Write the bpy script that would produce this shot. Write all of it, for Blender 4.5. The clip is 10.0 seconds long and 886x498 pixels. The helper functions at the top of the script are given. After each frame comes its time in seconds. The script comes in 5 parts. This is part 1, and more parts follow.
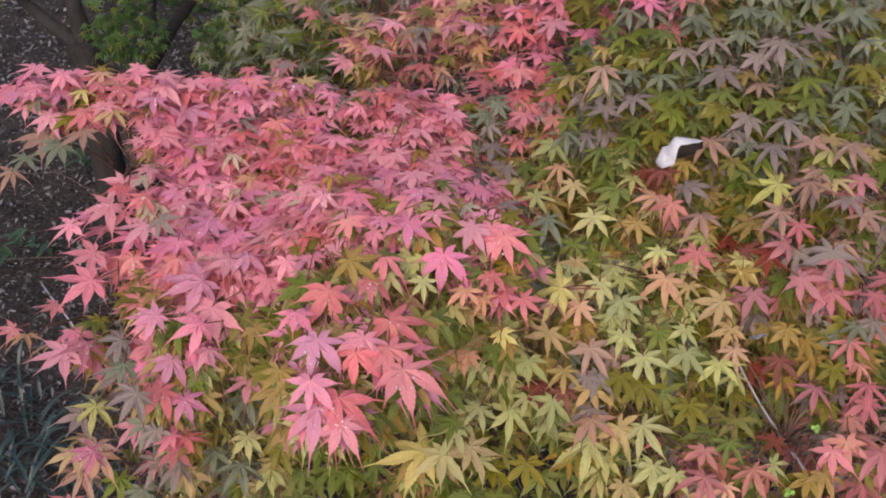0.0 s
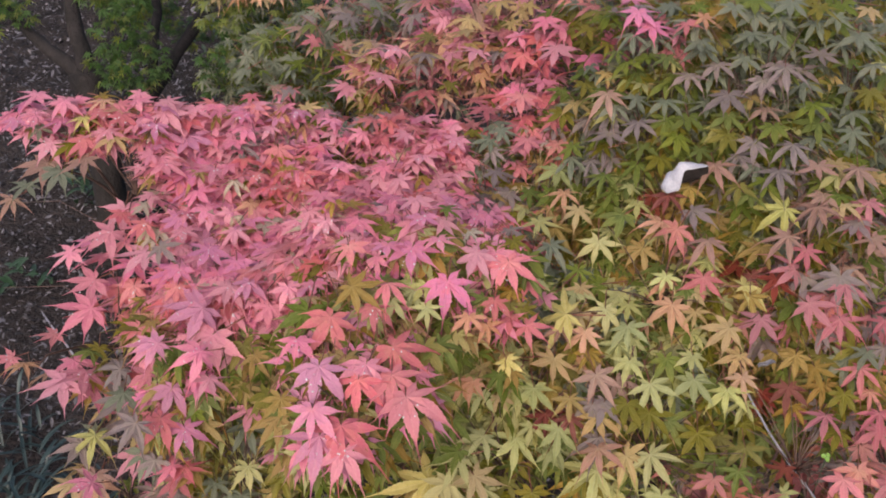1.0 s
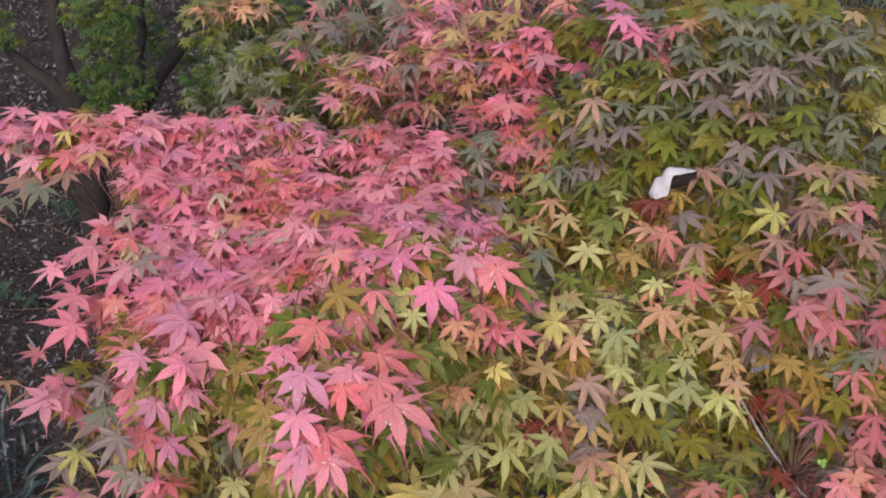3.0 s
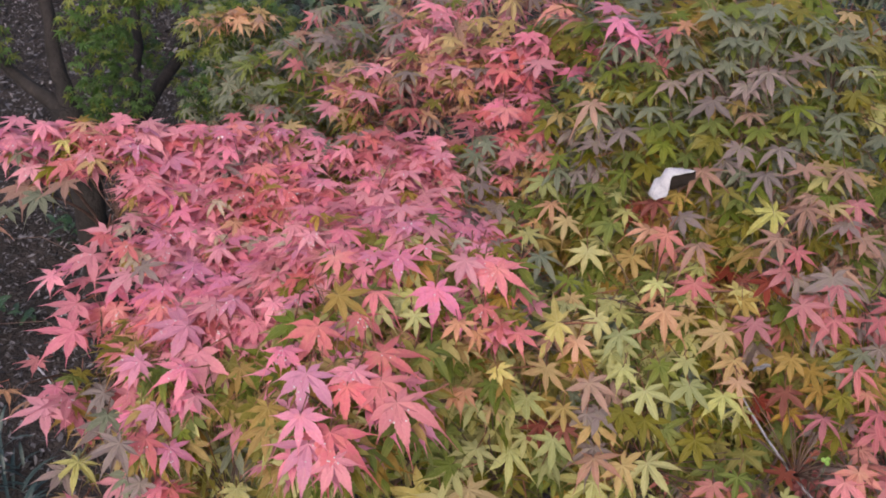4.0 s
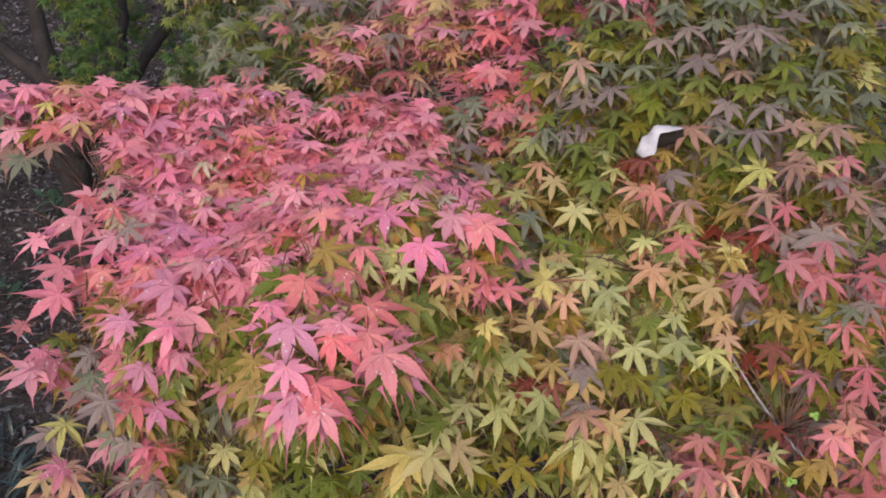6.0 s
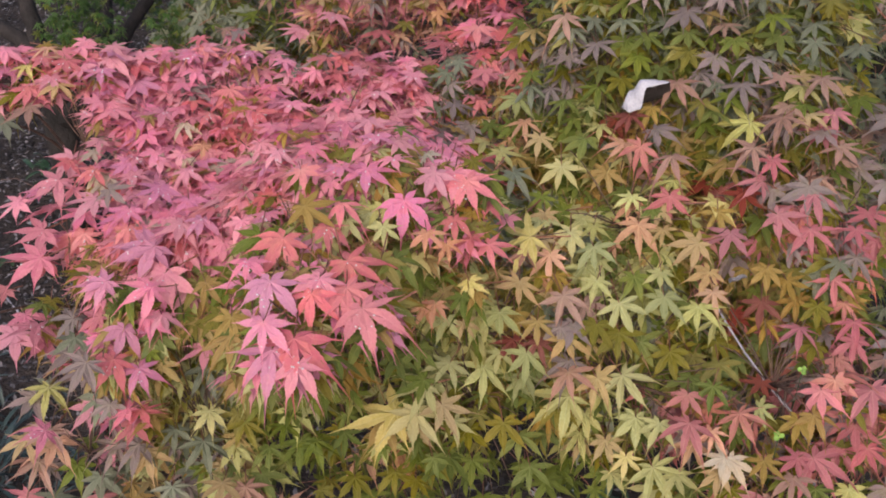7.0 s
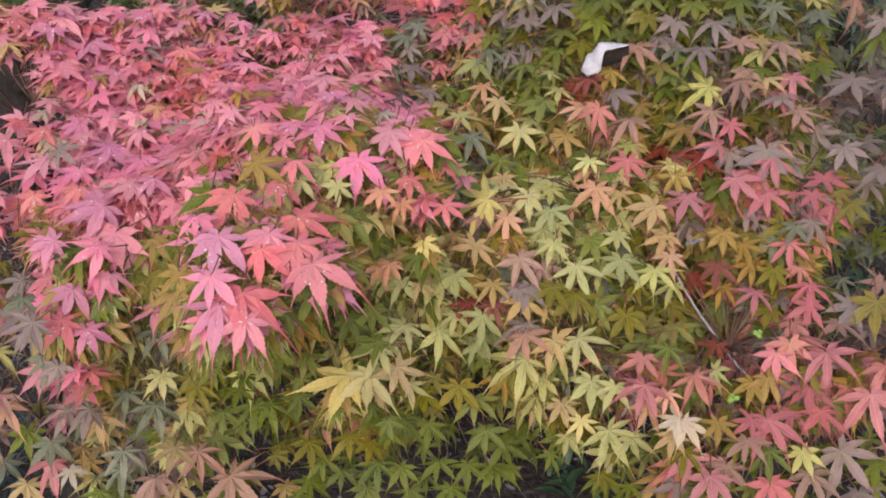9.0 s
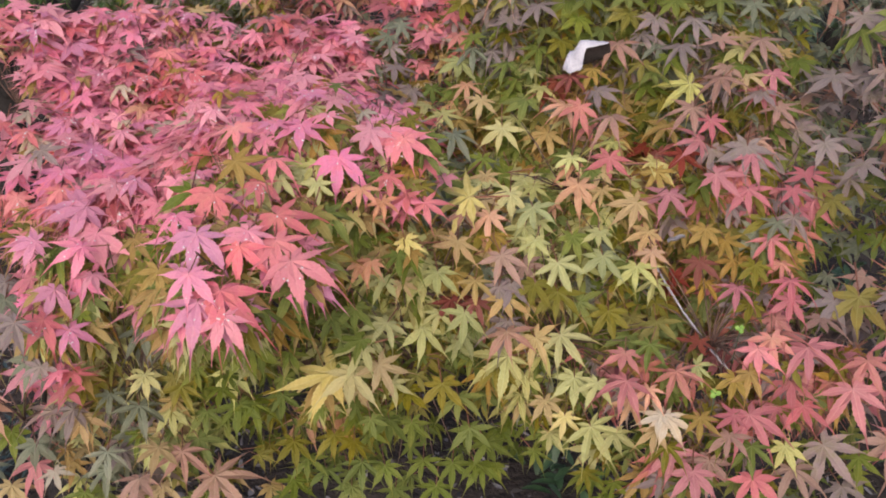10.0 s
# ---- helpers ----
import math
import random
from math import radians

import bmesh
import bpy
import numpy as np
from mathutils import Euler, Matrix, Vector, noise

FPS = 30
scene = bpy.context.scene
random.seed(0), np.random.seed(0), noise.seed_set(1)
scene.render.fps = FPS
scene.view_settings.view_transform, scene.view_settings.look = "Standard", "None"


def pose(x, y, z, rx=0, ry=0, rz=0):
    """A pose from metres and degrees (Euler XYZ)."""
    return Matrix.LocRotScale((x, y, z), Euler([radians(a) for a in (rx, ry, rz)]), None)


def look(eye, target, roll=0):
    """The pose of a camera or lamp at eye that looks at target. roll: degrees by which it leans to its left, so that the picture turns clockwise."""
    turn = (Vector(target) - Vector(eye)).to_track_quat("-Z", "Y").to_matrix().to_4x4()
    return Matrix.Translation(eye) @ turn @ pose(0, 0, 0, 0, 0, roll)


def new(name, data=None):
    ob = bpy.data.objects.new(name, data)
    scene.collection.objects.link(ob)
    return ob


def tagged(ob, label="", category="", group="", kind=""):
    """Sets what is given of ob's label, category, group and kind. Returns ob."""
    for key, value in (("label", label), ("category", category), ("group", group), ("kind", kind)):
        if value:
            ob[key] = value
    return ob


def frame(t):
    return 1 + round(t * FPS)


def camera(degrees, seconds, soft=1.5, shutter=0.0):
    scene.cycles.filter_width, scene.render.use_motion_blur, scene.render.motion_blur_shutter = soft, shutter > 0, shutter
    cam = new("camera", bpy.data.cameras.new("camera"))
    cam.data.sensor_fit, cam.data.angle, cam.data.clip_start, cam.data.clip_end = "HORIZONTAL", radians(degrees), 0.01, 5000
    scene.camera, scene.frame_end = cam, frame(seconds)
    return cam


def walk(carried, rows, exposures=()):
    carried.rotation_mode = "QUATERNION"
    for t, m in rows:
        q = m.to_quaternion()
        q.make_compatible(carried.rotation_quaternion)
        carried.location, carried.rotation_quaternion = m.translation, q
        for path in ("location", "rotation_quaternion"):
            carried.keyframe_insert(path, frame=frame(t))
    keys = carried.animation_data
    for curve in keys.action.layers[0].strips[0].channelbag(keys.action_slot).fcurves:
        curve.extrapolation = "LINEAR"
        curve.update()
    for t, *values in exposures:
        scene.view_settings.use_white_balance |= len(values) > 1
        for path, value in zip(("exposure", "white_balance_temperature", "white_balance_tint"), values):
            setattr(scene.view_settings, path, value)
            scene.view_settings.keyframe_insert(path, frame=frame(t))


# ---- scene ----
cam = camera(46.0, 10.0, 1.9)
PATH = [
    (0, 0.0002, -0.0001, 1.3999, 56.993, -0.000, 0.000),
    (0.5, 0.0079, 0.0019, 1.3986, 58.441, 0.012, -0.040),
    (1, -0.0008, 0.0094, 1.3888, 58.622, 0.209, 0.039),
    (1.5, -0.0058, 0.0111, 1.3866, 59.134, 0.294, -0.039),
    (2, -0.0039, 0.0059, 1.3823, 59.527, 0.566, -0.191),
    (2.5, 0.0048, 0.0078, 1.3714, 59.758, 0.786, -0.364),
    (3, 0.0053, 0.0117, 1.3594, 60.165, 0.683, -0.747),
    (4.5, -0.0042, -0.0009, 1.3348, 61.364, 1.245, -1.464),
    (5, -0.0010, 0.0001, 1.3267, 61.097, 1.179, -1.565),
    (6.5, 0.0090, -0.0095, 1.2999, 59.658, 1.329, -2.112),
    (7, 0.0230, -0.0069, 1.2865, 58.897, 1.802, -2.132),
    (7.5, 0.0288, -0.0037, 1.2766, 58.690, 1.539, -2.343),
    (8, 0.0363, -0.0062, 1.2680, 58.518, 1.573, -2.965),
    (8.5, 0.0368, -0.0088, 1.2632, 58.465, 1.089, -3.046),
    (9, 0.0386, -0.0117, 1.2558, 58.096, 0.737, -3.406),
    (9.5, 0.0470, -0.0140, 1.2506, 58.212, 0.901, -3.528),
    (10, 0.0556, -0.0186, 1.2502, 58.326, 1.002, -3.753),
]
walk(cam, [(r[0], pose(*r[1:])) for r in PATH], [(0, 0.63), (6, 0.65), (10, 0.78)])

# ---- light ----
world = bpy.data.worlds.new("sky")
world.use_nodes = True
scene.world = world
wn, wl = world.node_tree.nodes, world.node_tree.links
sky = wn.new("ShaderNodeTexSky")
sky.sky_type, sky.sun_disc = "NISHITA", False
sky.sun_elevation, sky.sun_rotation = radians(37), radians(192)
sky.air_density, sky.dust_density, sky.ozone_density = 1.0, 4.0, 1.0
wl.new(sky.outputs[0], wn["Background"].inputs["Color"])
wn["Background"].inputs["Strength"].default_value = 0.15

sun_data = bpy.data.lights.new("sun", "SUN")
sun_data.energy, sun_data.angle, sun_data.color = 1.25, radians(60), (1.0, 0.97, 0.95)
sun = new("sun", sun_data)
sun.matrix_world = look((-0.9, -3.6, 4.2), (0.1, 1.2, 0.6))


# ---- materials ----
def mat_base(name, rough=0.6, spec=0.4):
    m = bpy.data.materials.new(name)
    m.use_nodes = True
    b = m.node_tree.nodes["Principled BSDF"]
    b.inputs["Roughness"].default_value = rough
    b.inputs["Specular IOR Level"].default_value = spec
    return m, m.node_tree.nodes, m.node_tree.links, b


def math_node(n, l, op, a, b=None):
    k = n.new("ShaderNodeMath")
    k.operation = op
    for i, v in enumerate((a, b)):
        if v is None:
            continue
        if isinstance(v, (int, float)):
            k.inputs[i].default_value = v
        else:
            l.new(v, k.inputs[i])
    return k.outputs[0]


def mix_colour(n, l, fac, a, b, blend="MIX"):
    k = n.new("ShaderNodeMix")
    k.data_type, k.blend_type = "RGBA", blend
    for sock, v in ((k.inputs[0], fac), (k.inputs[6], a), (k.inputs[7], b)):
        if isinstance(v, (int, float)):
            sock.default_value = v
        elif isinstance(v, tuple):
            sock.default_value = (*v, 1)
        else:
            l.new(v, sock)
    return k.outputs[2]


def leaf_material(name, blade, tip, vein, stain, gloss=0.48, spread=0.012):
    """A maple leaf: blade colour that turns towards the tips, pale veins, blotches, some light through it."""
    m, n, l, b = mat_base(name, gloss, 0.24)
    uv = n.new("ShaderNodeUVMap")
    uv.uv_map = "leaf"
    xyz = n.new("ShaderNodeSeparateXYZ")
    l.new(uv.outputs[0], xyz.inputs[0])
    u, v = xyz.outputs[0], math_node(n, l, "ABSOLUTE", xyz.outputs[1])
    info, geo = n.new("ShaderNodeObjectInfo"), n.new("ShaderNodeNewGeometry")
    rnd = math_node(n, l, "FRACT", math_node(n, l, "ADD", info.outputs["Random"], geo.outputs["Random Per Island"]))
    rnd2 = math_node(n, l, "FRACT", math_node(n, l, "MULTIPLY", rnd, 7.31))
    rnd3 = math_node(n, l, "FRACT", math_node(n, l, "MULTIPLY", rnd, 17.77))
    blot = n.new("ShaderNodeTexNoise")
    blot.inputs["Scale"].default_value, blot.inputs["Detail"].default_value = 55, 3
    l.new(geo.outputs["Position"], blot.inputs["Vector"])
    fine = n.new("ShaderNodeTexNoise")
    fine.inputs["Scale"].default_value, fine.inputs["Detail"].default_value = 420, 2
    l.new(geo.outputs["Position"], fine.inputs["Vector"])
    # towards the tips
    turn = math_node(n, l, "ADD", math_node(n, l, "MULTIPLY", u, 0.8), math_node(n, l, "MULTIPLY", math_node(n, l, "SUBTRACT", blot.outputs[0], 0.62), 1.6))
    turn = math_node(n, l, "ADD", turn, math_node(n, l, "SUBTRACT", math_node(n, l, "MULTIPLY", rnd2, 0.7), 0.35))
    k = n.new("ShaderNodeClamp")
    l.new(turn, k.inputs[0])
    col = mix_colour(n, l, k.outputs[0], blade, tip)
    # stains with a shape of their own, and a heart near the hub
    spot = n.new("ShaderNodeTexNoise")
    spot.inputs["Scale"].default_value, spot.inputs["Detail"].default_value = 130, 4
    l.new(geo.outputs["Position"], spot.inputs["Vector"])
    mark = n.new("ShaderNodeMapRange")
    mark.inputs[1].default_value, mark.inputs[2].default_value = 0.50, 0.72
    l.new(math_node(n, l, "ADD", spot.outputs[0], math_node(n, l, "MULTIPLY", math_node(n, l, "SUBTRACT", rnd3, 0.5), 0.16)), mark.inputs[0])
    col = mix_colour(n, l, math_node(n, l, "MULTIPLY", mark.outputs[0], 0.45), col, stain)
    heart = n.new("ShaderNodeMapRange")
    heart.inputs[1].default_value, heart.inputs[2].default_value = 0.34, 0.02
    l.new(u, heart.inputs[0])
    col = mix_colour(n, l, math_node(n, l, "MULTIPLY", heart.outputs[0], math_node(n, l, "MULTIPLY", rnd2, 0.5)), col, stain)
    # veins: midrib and side veins
    rib = n.new("ShaderNodeMapRange")
    rib.inputs[1].default_value, rib.inputs[2].default_value = 0.16, 0.03
    l.new(v, rib.inputs[0])
    side = math_node(n, l, "SINE", math_node(n, l, "MULTIPLY", math_node(n, l, "SUBTRACT", u, math_node(n, l, "MULTIPLY", v, 0.22)), 75.0))
    side = math_node(n, l, "MULTIPLY", math_node(n, l, "GREATER_THAN", side, 0.8), 0.22)
    vein_fac = math_node(n, l, "MAXIMUM", math_node(n, l, "MULTIPLY", rib.outputs[0], 0.5), side)
    col = mix_colour(n, l, vein_fac, col, vein)
    # a thin paler margin
    margin = n.new("ShaderNodeMapRange")
    margin.inputs[1].default_value, margin.inputs[2].default_value, margin.inputs[4].default_value = 0.72, 1.0, 0.3
    l.new(v, margin.inputs[0])
    col = mix_colour(n, l, margin.outputs[0], col, vein)
    hsv = n.new("ShaderNodeHueSaturation")
    l.new(col, hsv.inputs["Color"])
    l.new(math_node(n, l, "ADD", math_node(n, l, "MULTIPLY", rnd, spread), 0.5 - spread / 2), hsv.inputs["Hue"])
    l.new(math_node(n, l, "ADD", math_node(n, l, "MULTIPLY", rnd3, 0.2), 0.88), hsv.inputs["Saturation"])
    val = math_node(n, l, "ADD", math_node(n, l, "MULTIPLY", rnd2, 0.34), 0.80)
    val = math_node(n, l, "MULTIPLY", val, math_node(n, l, "ADD", math_node(n, l, "MULTIPLY", fine.outputs[0], 0.3), 0.85))
    l.new(val, hsv.inputs["Value"])
    l.new(hsv.outputs[0], b.inputs["Base Color"])
    l.new(math_node(n, l, "ADD", math_node(n, l, "MULTIPLY", blot.outputs[0], 0.3), gloss - 0.15), b.inputs["Roughness"])
    bump = n.new("ShaderNodeBump")
    bump.inputs["Strength"].default_value, bump.inputs["Distance"].default_value = 0.5, 0.001
    l.new(math_node(n, l, "ADD", vein_fac, fine.outputs[0]), bump.inputs["Height"])
    l.new(bump.outputs[0], b.inputs["Normal"])
    trans = n.new("ShaderNodeBsdfTranslucent")
    l.new(hsv.outputs[0], trans.inputs[0])
    mix = n.new("ShaderNodeMixShader")
    mix.inputs[0].default_value = 0.38
    l.new(b.outputs[0], mix.inputs[1])
    l.new(trans.outputs[0], mix.inputs[2])
    l.new(mix.outputs[0], n["Material Output"].inputs["Surface"])
    return m


def plain_material(name, dark, light, scale, rough=0.8, spec=0.3, bump_d=0.003, per_piece=0.0, detail=6, bias=0.65):
    m, n, l, b = mat_base(name, rough, spec)
    geo = n.new("ShaderNodeNewGeometry")
    a, c = n.new("ShaderNodeTexNoise"), n.new("ShaderNodeTexNoise")
    a.inputs["Scale"].default_value, a.inputs["Detail"].default_value = scale, detail
    c.inputs["Scale"].default_value, c.inputs["Detail"].default_value = scale * 7, 3
    l.new(geo.outputs["Position"], a.inputs["Vector"])
    l.new(geo.outputs["Position"], c.inputs["Vector"])
    f = math_node(n, l, "ADD", math_node(n, l, "MULTIPLY", a.outputs[0], 1.6), math_node(n, l, "MULTIPLY", c.outputs[0], 0.7))
    f = math_node(n, l, "SUBTRACT", f, bias)
    if per_piece:
        r = math_node(n, l, "SUBTRACT", geo.outputs["Random Per Island"], 0.5)
        f = math_node(n, l, "ADD", f, math_node(n, l, "MULTIPLY", r, per_piece))
    k = n.new("ShaderNodeClamp")
    l.new(f, k.inputs[0])
    l.new(mix_colour(n, l, k.outputs[0], dark, light), b.inputs["Base Color"])
    bump = n.new("ShaderNodeBump")
    bump.inputs["Strength"].default_value, bump.inputs["Distance"].default_value = 0.7, bump_d
    l.new(math_node(n, l, "ADD", a.outputs[0], c.outputs[0]), bump.inputs["Height"])
    l.new(bump.outputs[0], b.inputs["Normal"])
    return m


# letter: blade, tip, vein
TINTS = {
    "P": ((0.65, 0.248, 0.318), (0.65, 0.222, 0.276), (0.71, 0.315, 0.36)),     # coral pink
    "R": ((0.58, 0.16, 0.19), (0.59, 0.142, 0.165), (0.63, 0.23, 0.235)),      # coral red
    "M": ((0.60, 0.205, 0.35), (0.65, 0.202, 0.29), (0.65, 0.285, 0.37)),      # rose purple
    "O": ((0.51, 0.275, 0.165), (0.52, 0.215, 0.15), (0.6, 0.4, 0.24)),      # salmon orange
    "Y": ((0.58, 0.49, 0.19), (0.54, 0.41, 0.155), (0.64, 0.57, 0.29)),      # yellow
    "L": ((0.42, 0.41, 0.155), (0.45, 0.395, 0.145), (0.51, 0.51, 0.26)),      # pale lime
    "G": ((0.128, 0.156, 0.026), (0.165, 0.156, 0.026), (0.21, 0.235, 0.07)),    # green
    "S": ((0.335, 0.19, 0.155), (0.36, 0.168, 0.136), (0.40, 0.28, 0.21)),     # dusty salmon
    "X": ((0.46, 0.39, 0.31), (0.50, 0.33, 0.16), (0.56, 0.48, 0.38)),      # bleached cream
    "W": ((0.37, 0.35, 0.13), (0.41, 0.335, 0.115), (0.47, 0.45, 0.22)),      # olive lime
    "E": ((0.335, 0.345, 0.145), (0.375, 0.33, 0.135), (0.43, 0.44, 0.24)),     # pale sage
    "K": ((0.43, 0.136, 0.162), (0.44, 0.12, 0.138), (0.56, 0.26, 0.24)),      # dusty rose
    "C": ((0.48, 0.16, 0.15), (0.5, 0.135, 0.125), (0.54, 0.27, 0.19)),     # brick red
    "T": ((0.172, 0.185, 0.128), (0.205, 0.182, 0.125), (0.26, 0.275, 0.19)),     # grey green
    "B": ((0.41, 0.285, 0.125), (0.4, 0.225, 0.115), (0.49, 0.4, 0.19)),      # tan
    "V": ((0.23, 0.175, 0.175), (0.252, 0.163, 0.158), (0.295, 0.235, 0.218)),    # mauve brown
    "D": ((0.20, 0.046, 0.032), (0.18, 0.038, 0.026), (0.25, 0.08, 0.05)),      # dark red
    "A": ((0.31, 0.198, 0.05), (0.33, 0.178, 0.05), (0.40, 0.29, 0.10)),      # amber
    "Z": ((0.165, 0.14, 0.018), (0.20, 0.145, 0.02), (0.26, 0.23, 0.06)),   # olive
    "F": ((0.05, 0.098, 0.02), (0.066, 0.105, 0.02), (0.09, 0.145, 0.042)),    # fresh green
}
TINT_NAMES = {"P": "coral_pink", "R": "coral_red", "M": "rose_purple", "O": "salmon", "Y": "yellow", "L": "lime", "G": "green",
              "T": "grey_green", "B": "tan", "V": "mauve_brown", "D": "dark_red", "A": "amber", "Z": "olive", "X": "bleached_cream", "W": "olive_lime", "E": "pale_sage", "S": "dusty_salmon", "K": "dusty_rose", "C": "brick_red", "F": "fresh_green"}
STAINS = {"P": (0.60, 0.15, 0.28), "R": (0.60, 0.24, 0.18), "M": (0.70, 0.20, 0.22), "K": (0.40, 0.16, 0.16), "C": (0.42, 0.22, 0.10), "D": (0.20, 0.05, 0.03),
          "Y": (0.42, 0.36, 0.09), "O": (0.42, 0.17, 0.10), "X": (0.45, 0.33, 0.20), "V": (0.20, 0.17, 0.09), "S": (0.26, 0.17, 0.10)}
LEAF = {k: leaf_material("leaf_" + TINT_NAMES[k], *v, STAINS.get(k, tuple(0.62 * c for c in v[0]))) for k, v in TINTS.items()}
LETTERS = list(TINTS)
STALK = plain_material("leaf_stalk", (0.13, 0.05, 0.035), (0.26, 0.10, 0.07), 60, 0.5)
TWIG = plain_material("twig_bark", (0.045, 0.025, 0.022), (0.13, 0.075, 0.06), 40, 0.7)
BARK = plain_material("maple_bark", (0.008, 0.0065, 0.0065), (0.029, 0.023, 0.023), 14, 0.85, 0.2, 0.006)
PALE_BARK = plain_material("dead_twig_bark", (0.22, 0.20, 0.24), (0.37, 0.35, 0.40), 90, 0.7, 0.3, 0.001)
SOIL = plain_material("soil", (0.014, 0.011, 0.011), (0.05, 0.038, 0.036), 9, 0.95, 0.15, 0.02)
# dew drops: the near-white base colour paints their glint
DEW_GLINT = mat_base("dew", 0.04, 1.0)[0]
DEW_GLINT.node_tree.nodes["Principled BSDF"].inputs["Base Color"].default_value = (0.9, 0.9, 0.92, 1)
DEW_GLINT.node_tree.nodes["Principled BSDF"].inputs["Transmission Weight"].default_value = 0.35
LITTER = plain_material("dead_leaf", (0.014, 0.011, 0.013), (0.155, 0.138, 0.155), 25, 0.7, 0.3, 0.002, 2.4, bias=0.98)
DRY = plain_material("bleached_leaf", (0.20, 0.19, 0.22), (0.46, 0.44, 0.50), 60, 0.75, 0.3, 0.002)
# brown underside of the curled leaf, darkened to paint in its hollow's shade
DRY_HOLLOW = plain_material("shaded_leaf_underside", (0.010, 0.008, 0.008), (0.045, 0.034, 0.032), 60, 0.9, 0.2, 0.002)
BLADE = plain_material("bamboo_grass", (0.007, 0.016, 0.017), (0.03, 0.05, 0.046), 20, 0.45, 0.5, 0.001, 0.7)
HERB = plain_material("herb_green", (0.012, 0.03, 0.012), (0.04, 0.08, 0.032), 25, 0.5, 0.4, 0.001, 0.7)
FRESH = plain_material("herb_leaflet", (0.10, 0.19, 0.03), (0.22, 0.34, 0.07), 120, 0.5, 0.4, 0.0005)
SHRUB = plain_material("evergreen_shrub", (0.012, 0.022, 0.012), (0.05, 0.075, 0.035), 8, 0.4, 0.5, 0.001, 0.8)


# ---- building helpers ----
def finish(bm, name, material, smooth=True):
    me = bpy.data.meshes.new(name)
    bm.to_mesh(me)
    bm.free()
    for mt in material if isinstance(material, (list, tuple)) else [material]:
        me.materials.append(mt)
    if smooth:
        me.polygons.foreach_set("use_smooth", [True] * len(me.polygons))
    return me


def part(name, bm, material, parent, label=""):
    ob = new(name, bm if isinstance(bm, bpy.types.Mesh) else finish(bm, name, material))
    ob.parent = parent
    return tagged(ob, label)


def thing(name, place, label, category, group="", kind=""):
    ob = new(name)
    ob.location = place
    return tagged(ob, label, category, group, kind)


def tube(bm, points, radii, sides=8, wobble=0.0):
    """A tapered round limb along points."""
    pts = [Vector(p) for p in points]
    rings = []
    for i, p in enumerate(pts):
        way = (pts[min(i + 1, len(pts) - 1)] - pts[max(i - 1, 0)]).normalized()
        a = way.cross(Vector((0.31, 0.17, 0.94)))
        a = a.normalized() if a.length > 1e-4 else Vector((1, 0, 0))
        b = way.cross(a)
        ring = []
        for k in range(sides):
            g = 2 * math.pi * k / sides
            q = p + (a * math.cos(g) + b * math.sin(g)) * radii[i]
            q += (a * math.cos(g) + b * math.sin(g)) * radii[i] * wobble * noise.noise(q * 30)
            ring.append(bm.verts.new(q))
        rings.append(ring)
    for r, s in zip(rings, rings[1:]):
        for k in range(sides):
            bm.faces.new((r[k], r[(k + 1) % sides], s[(k + 1) % sides], s[k]))
    bm.faces.new(rings[0][::-1])
    bm.faces.new(rings[-1])


def bend(a, b, sag, n=6, rough=0.0, seed=0):
    """Points from a to b with a bow of sag metres upwards and some crookedness."""
    a, b = Vector(a), Vector(b)
    out = []
    for i in range(n + 1):
        f = i / n
        p = a.lerp(b, f) + Vector((0, 0, sag * 4 * f * (1 - f)))
        if 0 < i < n:
            p += Vector((noise.noise(p * 9 + Vector((seed, 0, 0))), noise.noise(p * 9 + Vector((0, seed, 5))), noise.noise(p * 9 + Vector((3, 0, seed))))) * rough
        out.append(p)
    return out


# ---- maple leaf shapes ----
LOBES = ((-134, 0.46), (-90, 0.78), (-45, 0.97), (0, 1.0), (45, 0.97), (90, 0.78), (134, 0.46))


# along the lobe, and the share of its half width: a narrow foot, a saw-toothed edge and a long drawn-out tip
TEETH = ((0.30, 0.78), (0.385, 0.97), (0.41, 0.85), (0.475, 1.0), (0.50, 0.82), (0.565, 0.88), (0.59, 0.68), (0.65, 0.70), (0.675, 0.48), (0.735, 0.44), (0.76, 0.25), (0.87, 0.12))


